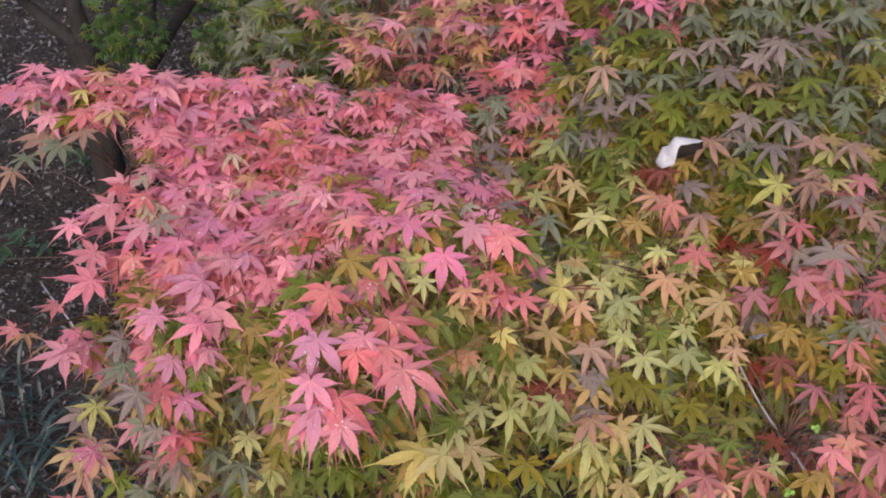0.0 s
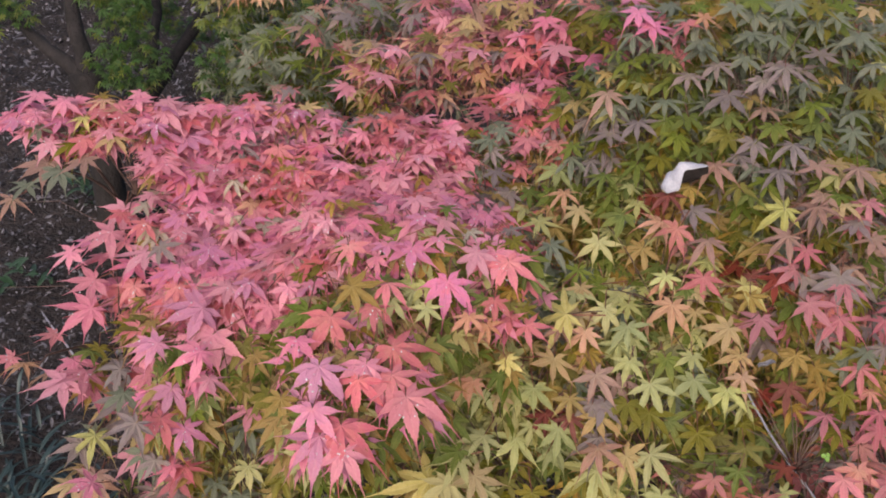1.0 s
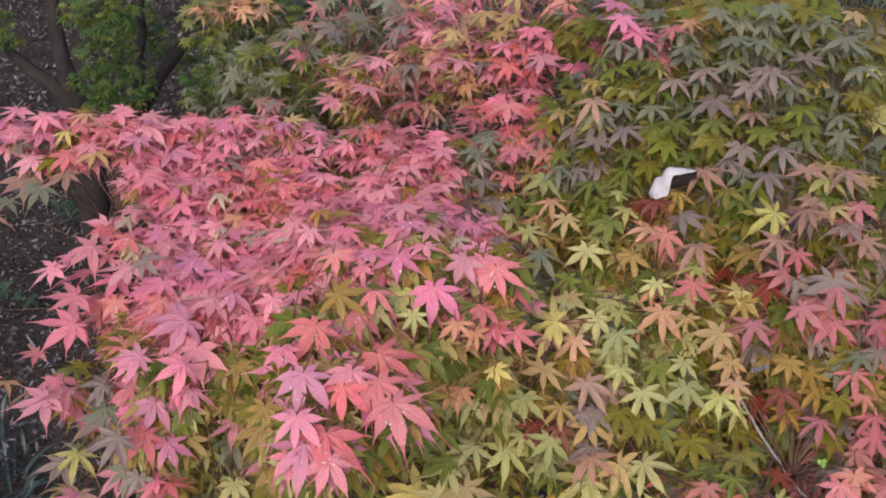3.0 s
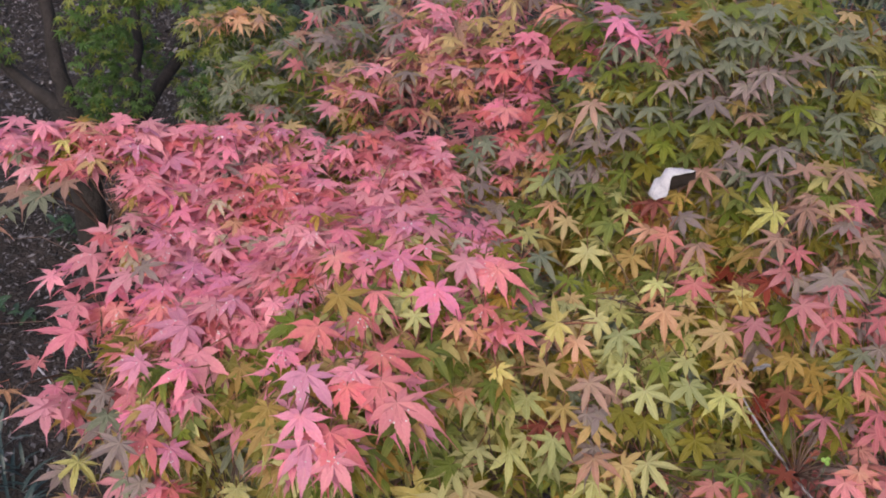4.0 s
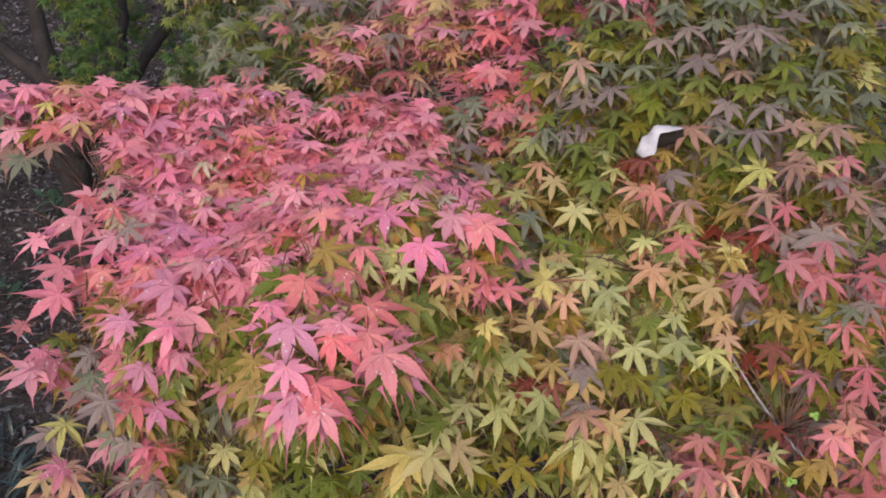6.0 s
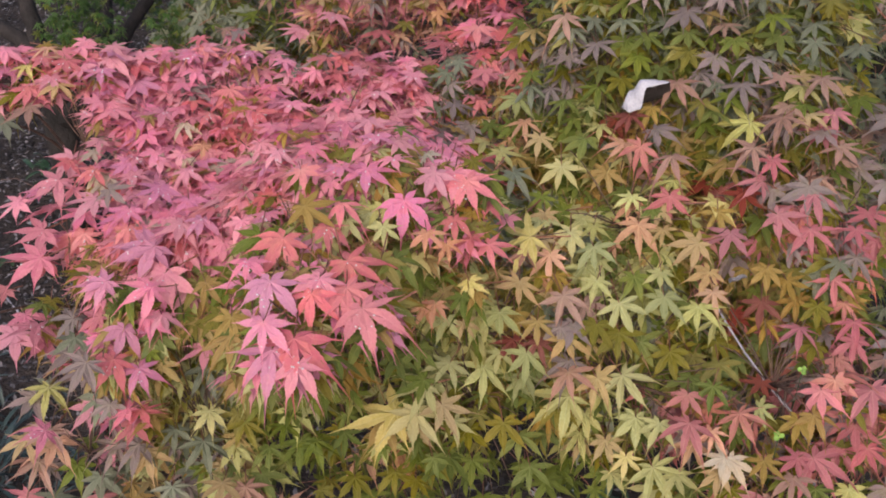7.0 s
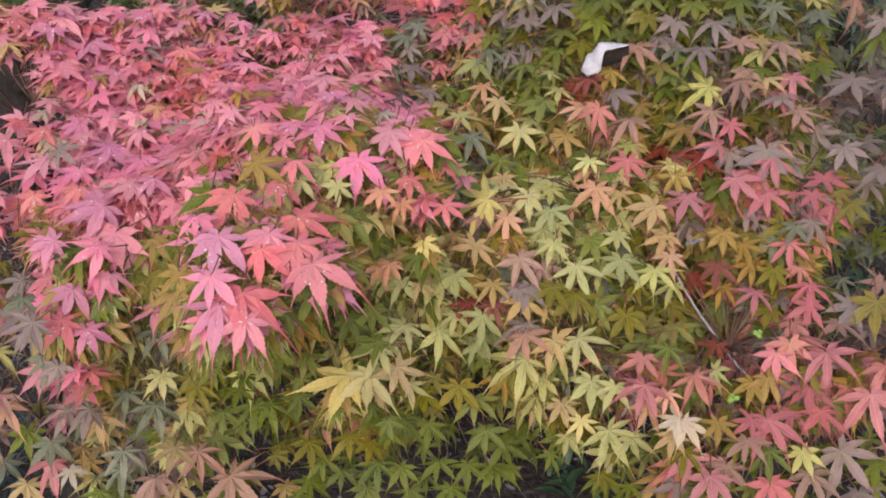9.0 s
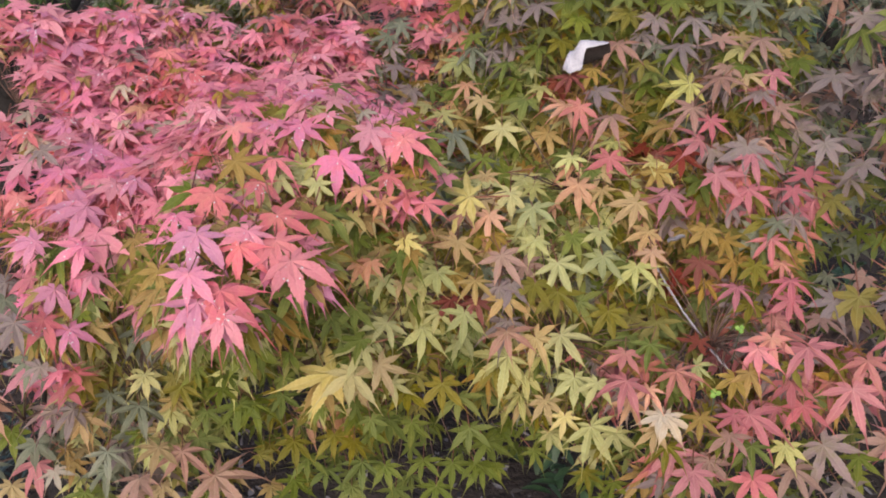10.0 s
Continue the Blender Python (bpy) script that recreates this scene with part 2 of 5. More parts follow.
def leaf_shape(seed, curl, fold, slim):
    """Vertices, triangles, and the place of each corner along (u) and across (v) its lobe. Hub at the origin, middle lobe along +y."""
    r = random.Random(seed)
    verts, tris, uvs = [(0.0, 0.0, 0.0)], [], []
    lobes = [(a + r.uniform(-7, 7), d * r.uniform(0.82, 1.10)) for a, d in LOBES]
    droops = [curl * r.uniform(0.2, 2.2) + r.uniform(-0.05, 0.12) for _ in lobes]

    def add(angle, dist, lift, droop):
        g = radians(angle)
        verts.append((math.sin(g) * dist, math.cos(g) * dist, lift - droop * dist * dist))
        return len(verts) - 1

    sinus = []
    edges = [lobes[0][0] - 30] + [(lobes[i][0] + lobes[i + 1][0]) / 2 for i in range(6)] + [lobes[6][0] + 30]
    for i, g in enumerate(edges):
        sinus.append(add(g, 0.10 if i in (0, 7) else r.uniform(0.20, 0.27), 0.02 * fold, curl))
    for i, (g, d) in enumerate(lobes):
        w, dr, twist, sweep = slim * (0.3 + 0.7 * d) * r.uniform(0.9, 1.1), droops[i], r.uniform(-0.3, 0.3), r.uniform(-7, 7)
        near, far = add(g, 0.44 * d, -fold * w, dr), add(g + sweep * 0.3, 0.72 * d, -fold * w * 0.6, dr)
        tip = add(g + sweep, d * 1.12, 0, dr * 1.15)
        for sgn, sn in ((-1, sinus[i]), (1, sinus[i + 1])):
            chain, marks = [sn], [0.2]
            for u, k in TEETH:
                at = math.degrees(math.atan2(sgn * w * k, u * d)) + sweep * max(u - 0.45, 0) * 1.6
                chain.append(add(g + at, math.hypot(w * k, u * d), sgn * twist * w * k, dr))
                marks.append(u)
            faces = [((0, 0, 0), (sn, 0.2, sgn), (near, 0.44, 0))]
            for j in range(len(chain) - 1):
                hub = (near, 0.44, 0) if j < 5 else (far, 0.72, 0)
                if j == 5:
                    faces.append(((chain[j], marks[j], sgn), (far, 0.72, 0), (near, 0.44, 0)))
                faces.append(((chain[j], marks[j], sgn), (chain[j + 1], marks[j + 1], sgn), hub))
            faces.append(((chain[-1], marks[-1], sgn), (tip, 1, 0), (far, 0.72, 0)))
            for face in faces:
                face = face if sgn > 0 else face[::-1]
                tris.append(tuple(c[0] for c in face))
                uvs.append(tuple(c[1:] for c in face))
    blade = len(tris)
    # stalk
    w, n0 = 0.016, len(verts)
    end = Vector((r.uniform(-0.15, 0.15), -0.75, r.uniform(-0.3, -0.05)))
    for base, k in ((Vector((0, 0.02, -0.01)), 1.0), (end, 1.3)):
        for g in (90, 210, 330):
            verts.append(tuple(base + Vector((math.cos(radians(g)), 0, math.sin(radians(g)))) * w * k))
    for k in range(3):
        a, b, c, d = n0 + k, n0 + (k + 1) % 3, n0 + 3 + (k + 1) % 3, n0 + 3 + k
        tris += [(a, b, c), (a, c, d)]
        uvs += [((0, 0),) * 3] * 2
    return np.array(verts), np.array(tris), np.array(uvs, float), blade


SHAPES = [leaf_shape(s, c, f, w) for s, c, f, w in (
    (1, 0.14, 0.15, 0.114), (2, 0.20, 0.12, 0.122), (3, 0.32, 0.25, 0.108), (4, 0.10, 0.12, 0.118), (5, 0.40, 0.2, 0.116), (6, 0.24, 0.30, 0.106),
    (7, 0.17, 0.15, 0.126), (8, 0.52, 0.25, 0.114), (9, 0.26, 0.10, 0.120), (10, 0.38, 0.35, 0.108), (11, -0.08, 0.2, 0.116), (12, 0.64, 0.2, 0.118),
    (13, 0.06, 0.12, 0.140), (14, 0.14, 0.10, 0.146), (15, 0.10, 0.15, 0.136), (16, 0.20, 0.12, 0.142), (17, 0.04, 0.10, 0.140), (18, 0.28, 0.15, 0.138),
    (19, 0.38, 0.12, 0.138), (20, 0.50, 0.15, 0.142), (21, 0.28, 0.15, 0.146))]
FLAT, HANGING = range(12, 18), range(17, 21)


def pick_shape(r, letter, low=False):
    """A broad shape for the coral leaves, hanging at the crown's low edge; a slim one for the rest."""
    if letter in "PRM":
        return r.choice(HANGING if low else FLAT)
    return r.choice((0, 1, 3, 5, 6, 8)) if letter in "GZLWEYT" else r.randrange(12)


def leaves_mesh(name, placed, stalk=True):
    """One mesh of many leaves: rows of (letter, shape, 3x3 turn and size, place)."""
    vs, ts, uv, mi, n = [], [], [], [], 0
    for letter, shape, m, p in placed:
        v, t, w, blade = SHAPES[shape]
        if not stalk:
            t, w = t[:blade], w[:blade]
        vs.append(v @ m.T + p)
        ts.append(t + n)
        uv.append(w.reshape(-1, 2))
        k = np.full(len(t), LETTERS.index(letter))
        k[blade:] = len(LETTERS)
        mi.append(k)
        n += len(v)
    me = bpy.data.meshes.new(name)
    me.from_pydata(np.concatenate(vs).tolist(), [], np.concatenate(ts).tolist())
    for k in LETTERS:
        me.materials.append(LEAF[k])
    me.materials.append(STALK)
    me.uv_layers.new(name="leaf").data.foreach_set("uv", np.concatenate(uv).ravel())
    me.polygons.foreach_set("material_index", np.concatenate(mi))
    me.update()
    return me


SINGLE = {}


def single_leaf(letter, shape):
    if (letter, shape) not in SINGLE:
        v, t, w, blade = SHAPES[shape]
        me = bpy.data.meshes.new("leaf")
        me.from_pydata(v.tolist(), [], t.tolist())
        me.materials.append(LEAF[letter])
        me.materials.append(STALK)
        me.uv_layers.new(name="leaf").data.foreach_set("uv", w.ravel())
        me.polygons.foreach_set("material_index", [0] * blade + [1] * (len(t) - blade))
        me.update()
        SINGLE[letter, shape] = me
    return SINGLE[letter, shape]


def turn_of(heading, dip, roll):
    return Matrix.Rotation(radians(heading), 3, "Z") @ Matrix.Rotation(radians(dip), 3, "X") @ Matrix.Rotation(radians(roll), 3, "Y")


coral_leaves, golden_leaves = [], []


def sprig(store, letter, *rows):
    """Leaves of one tint: place of the hub, heading, dip and roll of the middle lobe in degrees, its length in millimetres."""
    for x, y, z, heading, dip, roll, size in rows:
        store.append((letter, Vector((x, y, z)), heading, dip, roll, size / 1000))


sprig(coral_leaves, "A",
      (-0.370, 1.081, 0.629, -157, -1, 5, 35),
      (-0.222, 0.997, 0.556, -166, -26, 2, 39),
      (-0.106, 0.957, 0.768, -133, -2, 4, 34))
sprig(coral_leaves, "B",
      (0.083, 1.565, 0.882, 162, 1, 13, 45),
      (-0.333, 0.982, 0.418, -158, -18, -2, 46),
      (-0.234, 0.928, 0.410, -179, -7, -14, 45),
      (-0.489, 1.009, 0.423, 155, -13, -12, 43),
      (-0.437, 0.972, 0.322, -176, -13, -5, 46),
      (-0.130, 1.051, 0.219, -154, -4, 12, 42),
      (-0.460, 1.325, 0.769, 176, -8, -8, 40))
sprig(coral_leaves, "G",
      (-0.335, 1.086, 0.607, 167, 13, -14, 41),
      (-0.319, 1.066, 0.612, 164, 14, -21, 37),
      (-0.280, 1.021, 0.569, -174, 0, 10, 39),
      (-0.229, 1.027, 0.583, -167, -11, 5, 41),
      (-0.208, 0.987, 0.651, 147, -14, -13, 37),
      (-0.188, 0.977, 0.519, -167, -19, 8, 39),
      (-0.105, 0.968, 0.520, -169, -23, -3, 42),
      (-0.437, 1.014, 0.373, -171, -26, -7, 45),
      (-0.182, 0.977, 0.419, -175, -18, -4, 40),
      (-0.141, 0.968, 0.435, -177, -22, 6, 46),
      (-0.123, 0.968, 0.434, -164, -12, -3, 43),
      (-0.191, 0.951, 0.400, -143, -19, 8, 44))
sprig(coral_leaves, "G",
      (-0.338, 0.941, 0.332, -171, -20, -4, 37),
      (-0.063, 0.948, 0.360, -179, -15, 2, 38),
      (-0.082, 0.946, 0.327, -178, -8, -2, 43),
      (-0.085, 0.955, 0.456, -178, -21, 10, 36))
sprig(coral_leaves, "K",
      (0.060, 1.427, 0.767, 134, 3, -10, 42),
      (-0.105, 1.386, 0.768, 156, -1, -16, 33),
      (-0.403, 0.985, 0.345, 145, -19, -13, 50),
      (-0.511, 1.011, 0.329, 167, -13, -6, 47))
sprig(coral_leaves, "L",
      (-0.369, 1.071, 0.547, -142, 14, -10, 40),
      (-0.270, 1.039, 0.563, -149, 1, 14, 39),
      (-0.253, 1.023, 0.574, -177, -11, -3, 38),
      (-0.286, 1.011, 0.541, 173, -33, -16, 35),
      (-0.146, 0.983, 0.472, -177, -23, -12, 45),
      (-0.317, 1.003, 0.477, -173, -25, 5, 29))
sprig(coral_leaves, "M",
      (-0.347, 1.002, 0.655, 147, -13, -12, 37),
      (-0.324, 0.974, 0.609, 175, -20, -17, 39),
      (-0.295, 1.052, 0.670, 124, 6, -21, 60),
      (-0.079, 1.245, 0.720, 157, 6, -17, 32),
      (-0.044, 1.197, 0.727, 160, -12, 12, 30),
      (0.011, 1.242, 0.709, 165, -1, -31, 45),
      (0.043, 1.257, 0.685, 167, -5, -17, 46),
      (-0.367, 1.367, 0.751, -159, -5, 10, 51),
      (-0.280, 1.342, 0.797, 169, -10, -11, 29),
      (-0.209, 1.386, 0.780, 150, -2, 0, 29),
      (-0.306, 0.940, 0.578, -155, -20, 3, 41),
      (-0.243, 1.088, 0.684, 177, -1, 4, 41))
sprig(coral_leaves, "M",
      (-0.306, 1.072, 0.658, 134, -6, -25, 56),
      (-0.338, 0.992, 0.662, 117, 1, -21, 39),
      (-0.299, 1.135, 0.704, 168, -9, -16, 39),
      (-0.338, 1.123, 0.682, -177, -12, -6, 35),
      (-0.239, 1.187, 0.678, -173, -9, -1, 47),
      (-0.038, 1.017, 0.777, 170, -14, -3, 49),
      (0.001, 0.988, 0.750, 176, -30, 3, 48),
      (-0.124, 0.814, 0.765, 174, -22, 0, 45),
      (-0.126, 0.764, 0.754, 174, -24, -2, 40),
      (-0.119, 0.750, 0.733, 180, -16, -6, 47),
      (-0.066, 1.019, 0.780, 173, 4, -3, 34),
      (-0.066, 1.147, 0.745, 177, 0, -10, 37))
sprig(coral_leaves, "M",
      (-0.028, 1.037, 0.806, -174, 0, 1, 34),
      (-0.544, 1.359, 0.781, -172, -3, -5, 37),
      (-0.607, 1.362, 0.780, -167, -7, 8, 42),
      (-0.403, 1.336, 0.783, -168, -9, -5, 38))
sprig(coral_leaves, "O",
      (-0.560, 1.111, 0.541, 164, 18, 1, 37),
      (-0.133, 1.503, 0.793, 153, -3, -33, 34),
      (-0.459, 1.022, 0.408, 171, -21, -8, 51),
      (0.024, 0.932, 0.741, 174, -18, -3, 31),
      (0.045, 0.957, 0.711, -161, -28, 3, 28))
sprig(coral_leaves, "P",
      (-0.135, 0.756, 0.715, 179, -17, 8, 35),
      (-0.096, 0.737, 0.726, 159, -27, -2, 38),
      (-0.420, 0.921, 0.510, 142, 21, -25, 39),
      (-0.285, 0.980, 0.659, 131, 6, -17, 43),
      (-0.274, 0.961, 0.634, -159, 3, -7, 36),
      (-0.510, 1.105, 0.518, 153, -4, -9, 60),
      (-0.479, 1.109, 0.529, -166, 6, -14, 54),
      (-0.422, 1.298, 0.738, 135, 4, 2, 29),
      (-0.402, 1.262, 0.713, 143, 4, -4, 29),
      (-0.349, 1.234, 0.700, -140, -9, -24, 29),
      (-0.336, 1.258, 0.720, -157, 1, 21, 45),
      (-0.318, 1.293, 0.737, -177, -4, -22, 39))
sprig(coral_leaves, "P",
      (-0.166, 1.221, 0.710, 165, -4, -4, 31),
      (-0.124, 1.254, 0.726, 161, 7, -4, 35),
      (-0.064, 1.263, 0.735, -155, -5, 28, 34),
      (-0.417, 1.364, 0.781, 169, 3, -32, 29),
      (-0.409, 1.314, 0.748, 130, 3, -22, 29),
      (-0.390, 1.307, 0.737, -165, 4, -4, 45),
      (-0.328, 1.373, 0.796, 171, 2, 4, 33),
      (-0.244, 1.343, 0.774, 156, -6, -1, 29),
      (-0.150, 1.310, 0.734, 170, -2, -3, 37),
      (-0.120, 1.372, 0.754, 167, -9, -16, 34),
      (-0.095, 1.477, 0.799, 166, 2, -7, 41),
      (-0.057, 1.353, 0.760, 144, -7, -7, 29))
sprig(coral_leaves, "P",
      (-0.034, 1.343, 0.731, 165, 7, 7, 41),
      (0.013, 1.348, 0.700, -157, -2, 6, 40),
      (0.015, 1.372, 0.744, 161, -14, -2, 38),
      (0.070, 1.349, 0.666, -119, -4, 11, 34),
      (-0.072, 1.504, 0.830, 151, 3, -10, 41),
      (0.023, 1.596, 0.883, 160, -2, -4, 39),
      (0.048, 1.537, 0.815, 167, 4, -9, 48),
      (-0.400, 1.018, 0.465, -169, -16, -4, 49),
      (-0.191, 1.062, 0.693, -157, -22, 2, 38),
      (-0.218, 1.068, 0.661, -176, -33, -8, 37),
      (-0.266, 1.085, 0.680, 169, -5, -17, 41),
      (-0.281, 1.026, 0.649, 142, -17, -18, 63))
sprig(coral_leaves, "P",
      (-0.474, 1.188, 0.623, 139, -5, -22, 50),
      (-0.468, 1.144, 0.607, 133, -15, -22, 57),
      (-0.451, 1.221, 0.678, 149, 0, -16, 53),
      (-0.401, 1.197, 0.661, 145, -12, -8, 48),
      (-0.196, 1.203, 0.705, -171, -15, 7, 38),
      (0.036, 1.035, 0.758, 149, -24, -9, 39),
      (0.058, 1.044, 0.753, 178, -24, -3, 43),
      (-0.079, 0.825, 0.759, 166, -13, -8, 42),
      (-0.155, 0.880, 0.749, 176, -5, 0, 34),
      (-0.009, 1.024, 0.784, -175, 2, 2, 34),
      (-0.157, 1.044, 0.712, -174, 2, 1, 32),
      (-0.102, 1.073, 0.780, -176, -2, -9, 35))
sprig(coral_leaves, "P",
      (-0.278, 1.196, 0.695, -176, -2, 7, 38),
      (-0.348, 1.208, 0.689, 179, -5, 6, 38),
      (-0.148, 1.120, 0.753, -175, -9, -2, 35),
      (-0.261, 1.066, 0.653, 170, -2, -6, 37),
      (-0.505, 1.208, 0.655, 131, -18, -3, 40),
      (-0.538, 1.372, 0.803, -170, -11, 5, 40),
      (-0.555, 1.343, 0.754, 153, -18, -8, 44),
      (-0.579, 1.364, 0.785, -171, -3, 1, 37),
      (-0.471, 1.336, 0.775, -161, -16, 0, 38),
      (-0.432, 1.342, 0.785, -168, -10, 9, 38))
sprig(coral_leaves, "R",
      (-0.579, 1.122, 0.543, 136, 2, -16, 32),
      (-0.486, 1.198, 0.569, 139, 10, -10, 52),
      (-0.254, 1.277, 0.736, 164, 4, -10, 33),
      (-0.226, 1.260, 0.727, 161, 10, 10, 31),
      (-0.195, 1.287, 0.732, -154, -4, 37, 38),
      (-0.186, 1.268, 0.718, 157, 2, -19, 30),
      (0.103, 1.237, 0.650, -161, 6, -1, 46),
      (0.086, 1.328, 0.646, -164, -3, 13, 45),
      (-0.332, 0.942, 0.591, 155, -19, -17, 41),
      (-0.079, 0.930, 0.755, -166, -13, -3, 33),
      (-0.122, 0.914, 0.753, 151, -18, -10, 49),
      (-0.054, 0.852, 0.760, -129, -5, 12, 52))
sprig(coral_leaves, "R",
      (-0.340, 1.111, 0.663, -180, -22, -6, 33),
      (-0.421, 1.182, 0.617, 178, -32, -4, 40),
      (-0.129, 1.090, 0.739, 166, -11, -15, 39),
      (-0.111, 1.026, 0.773, -166, -12, 10, 33),
      (0.072, 1.030, 0.749, -169, -23, 9, 48),
      (0.054, 0.979, 0.729, -173, -25, 1, 28),
      (-0.054, 0.817, 0.752, -174, -22, 8, 46),
      (-0.039, 0.793, 0.744, -166, -14, 17, 51),
      (-0.099, 0.755, 0.741, 179, -20, 5, 49),
      (-0.086, 0.807, 0.754, 178, -21, 7, 35),
      (0.036, 1.214, 0.685, -176, -1, -1, 44),
      (-0.389, 1.086, 0.619, 160, -8, -2, 38))
sprig(coral_leaves, "R",
      (-0.406, 1.230, 0.686, 171, 1, -8, 39),
      (-0.064, 0.957, 0.767, -178, 3, 1, 32),
      (-0.505, 1.337, 0.761, -175, -20, 5, 47),
      (-0.483, 1.357, 0.796, -161, -5, -2, 35),
      (-0.451, 1.347, 0.793, -172, -7, -1, 37))
sprig(coral_leaves, "S",
      (-0.500, 1.031, 0.372, 170, 28, -8, 39),
      (-0.261, 0.917, 0.372, 166, -1, 3, 45),
      (-0.207, 0.926, 0.403, -164, -24, 1, 49),
      (-0.171, 0.916, 0.371, -137, -11, 15, 66),
      (-0.457, 1.014, 0.434, 166, -14, -13, 45),
      (-0.487, 1.019, 0.377, 168, -11, -3, 49),
      (-0.560, 1.323, 0.732, 143, -8, -11, 54),
      (-0.498, 1.307, 0.746, 138, -10, -6, 46),
      (-0.610, 1.297, 0.688, 161, -5, -12, 39))
sprig(coral_leaves, "T",
      (-0.248, 1.002, 0.529, -156, -24, -2, 44),
      (-0.405, 0.998, 0.366, -170, -20, 5, 47),
      (-0.258, 0.968, 0.442, -160, -15, -11, 47),
      (-0.292, 0.978, 0.454, -173, -22, -3, 35),
      (-0.475, 1.009, 0.328, -175, -13, -12, 44),
      (-0.300, 0.944, 0.393, -173, -24, -4, 40),
      (-0.539, 1.308, 0.726, 163, -8, -10, 50),
      (-0.589, 1.307, 0.706, 167, -10, -6, 40),
      (-0.573, 1.355, 0.772, -165, -14, 6, 34))
sprig(coral_leaves, "V",
      (-0.030, 1.524, 0.813, 156, -5, -10, 34),
      (-0.424, 1.086, 0.551, 134, -9, -30, 38),
      (-0.420, 1.066, 0.521, 149, -7, -20, 55),
      (0.182, 0.964, 0.540, 156, -21, -4, 46),
      (0.188, 0.978, 0.582, 163, -17, -3, 41),
      (0.086, 1.231, 0.674, -155, -16, 4, 32),
      (0.066, 1.346, 0.736, -136, 8, 20, 36),
      (0.069, 1.312, 0.722, -138, -16, 0, 41),
      (0.200, 1.307, 0.739, 155, -16, 6, 38),
      (-0.180, 1.548, 0.707, 147, -7, -13, 32),
      (-0.049, 1.629, 0.839, 152, -13, 10, 40),
      (-0.015, 1.588, 0.743, 171, -13, -23, 42))
sprig(coral_leaves, "V",
      (0.081, 1.534, 0.811, 157, -6, 10, 38),
      (-0.109, 1.716, 0.815, 150, -9, -7, 45),
      (-0.350, 0.910, 0.611, 147, -20, -20, 42),
      (-0.343, 0.987, 0.426, 135, 0, -14, 46),
      (-0.467, 1.019, 0.483, 163, -7, -15, 44))
sprig(coral_leaves, "W",
      (-0.279, 1.001, 0.515, -174, -23, -12, 39),
      (-0.450, 1.024, 0.492, 177, -13, -6, 44),
      (-0.250, 0.987, 0.473, -174, -22, -3, 38),
      (-0.223, 0.971, 0.430, -175, -25, 8, 41),
      (-0.121, 0.966, 0.500, -160, -19, -3, 40))
sprig(coral_leaves, "X",
      (-0.376, 0.963, 0.350, -150, -10, 4, 35))
sprig(coral_leaves, "Y",
      (-0.324, 1.049, 0.570, -157, -10, -9, 39),
      (-0.507, 1.352, 0.787, -152, -2, -2, 30))
sprig(coral_leaves, "Z",
      (-0.236, 1.043, 0.541, 173, -19, -30, 35),
      (-0.462, 1.120, 0.534, -130, 54, 22, 41),
      (-0.420, 1.133, 0.591, -176, -15, -3, 39),
      (-0.394, 1.111, 0.616, -163, -14, 2, 39),
      (-0.424, 1.365, 0.680, -135, 3, 29, 32),
      (-0.248, 1.444, 0.696, 141, 4, -3, 31),
      (-0.217, 0.990, 0.464, -176, -29, 9, 41),
      (-0.314, 0.997, 0.468, -175, -34, -1, 37),
      (-0.078, 0.951, 0.387, -178, -18, -6, 42),
      (-0.052, 0.952, 0.437, -179, -20, -3, 38),
      (-0.525, 1.336, 0.754, -180, -15, -6, 39))
sprig(golden_leaves, "A",
      (-0.108, 0.913, 0.733, 153, -7, -17, 44),
      (-0.101, 0.941, 0.774, -118, -20, 27, 45),
      (0.148, 1.242, 0.670, -158, -4, 11, 41),
      (0.258, 1.181, 0.675, 123, -30, -20, 44),
      (0.402, 1.150, 0.694, 143, -16, -2, 44),
      (0.146, 0.977, 0.590, 174, -28, 2, 33),
      (0.427, 1.031, 0.612, 158, -28, 5, 36),
      (0.450, 1.023, 0.599, -174, -19, 28, 36),
      (0.375, 1.079, 0.666, -180, -35, 13, 36),
      (0.174, 1.031, 0.617, -175, -16, 5, 34),
      (0.123, 1.009, 0.580, 176, -26, 1, 42),
      (0.335, 1.155, 0.679, -165, -32, 12, 44))
sprig(golden_leaves, "A",
      (0.430, 1.015, 0.546, 151, -17, -6, 34),
      (0.467, 1.029, 0.567, 174, -21, 8, 40),
      (0.315, 0.911, 0.514, 145, -8, -1, 41),
      (-0.053, 1.022, 0.364, 114, -12, -11, 43),
      (0.045, 1.049, 0.675, -178, -33, 3, 33),
      (0.408, 1.120, 0.662, 178, -23, 8, 38),
      (0.433, 0.888, 0.500, 149, -17, -3, 36),
      (0.451, 0.890, 0.504, -156, -17, 7, 43),
      (0.383, 0.843, 0.483, 166, -15, 6, 36),
      (0.404, 1.293, 0.840, 167, -9, 8, 34),
      (0.376, 1.369, 0.933, 147, -10, -4, 45),
      (0.379, 1.313, 0.835, 166, -12, -9, 41))
sprig(golden_leaves, "A",
      (0.319, 1.222, 0.743, 142, -17, -10, 38))
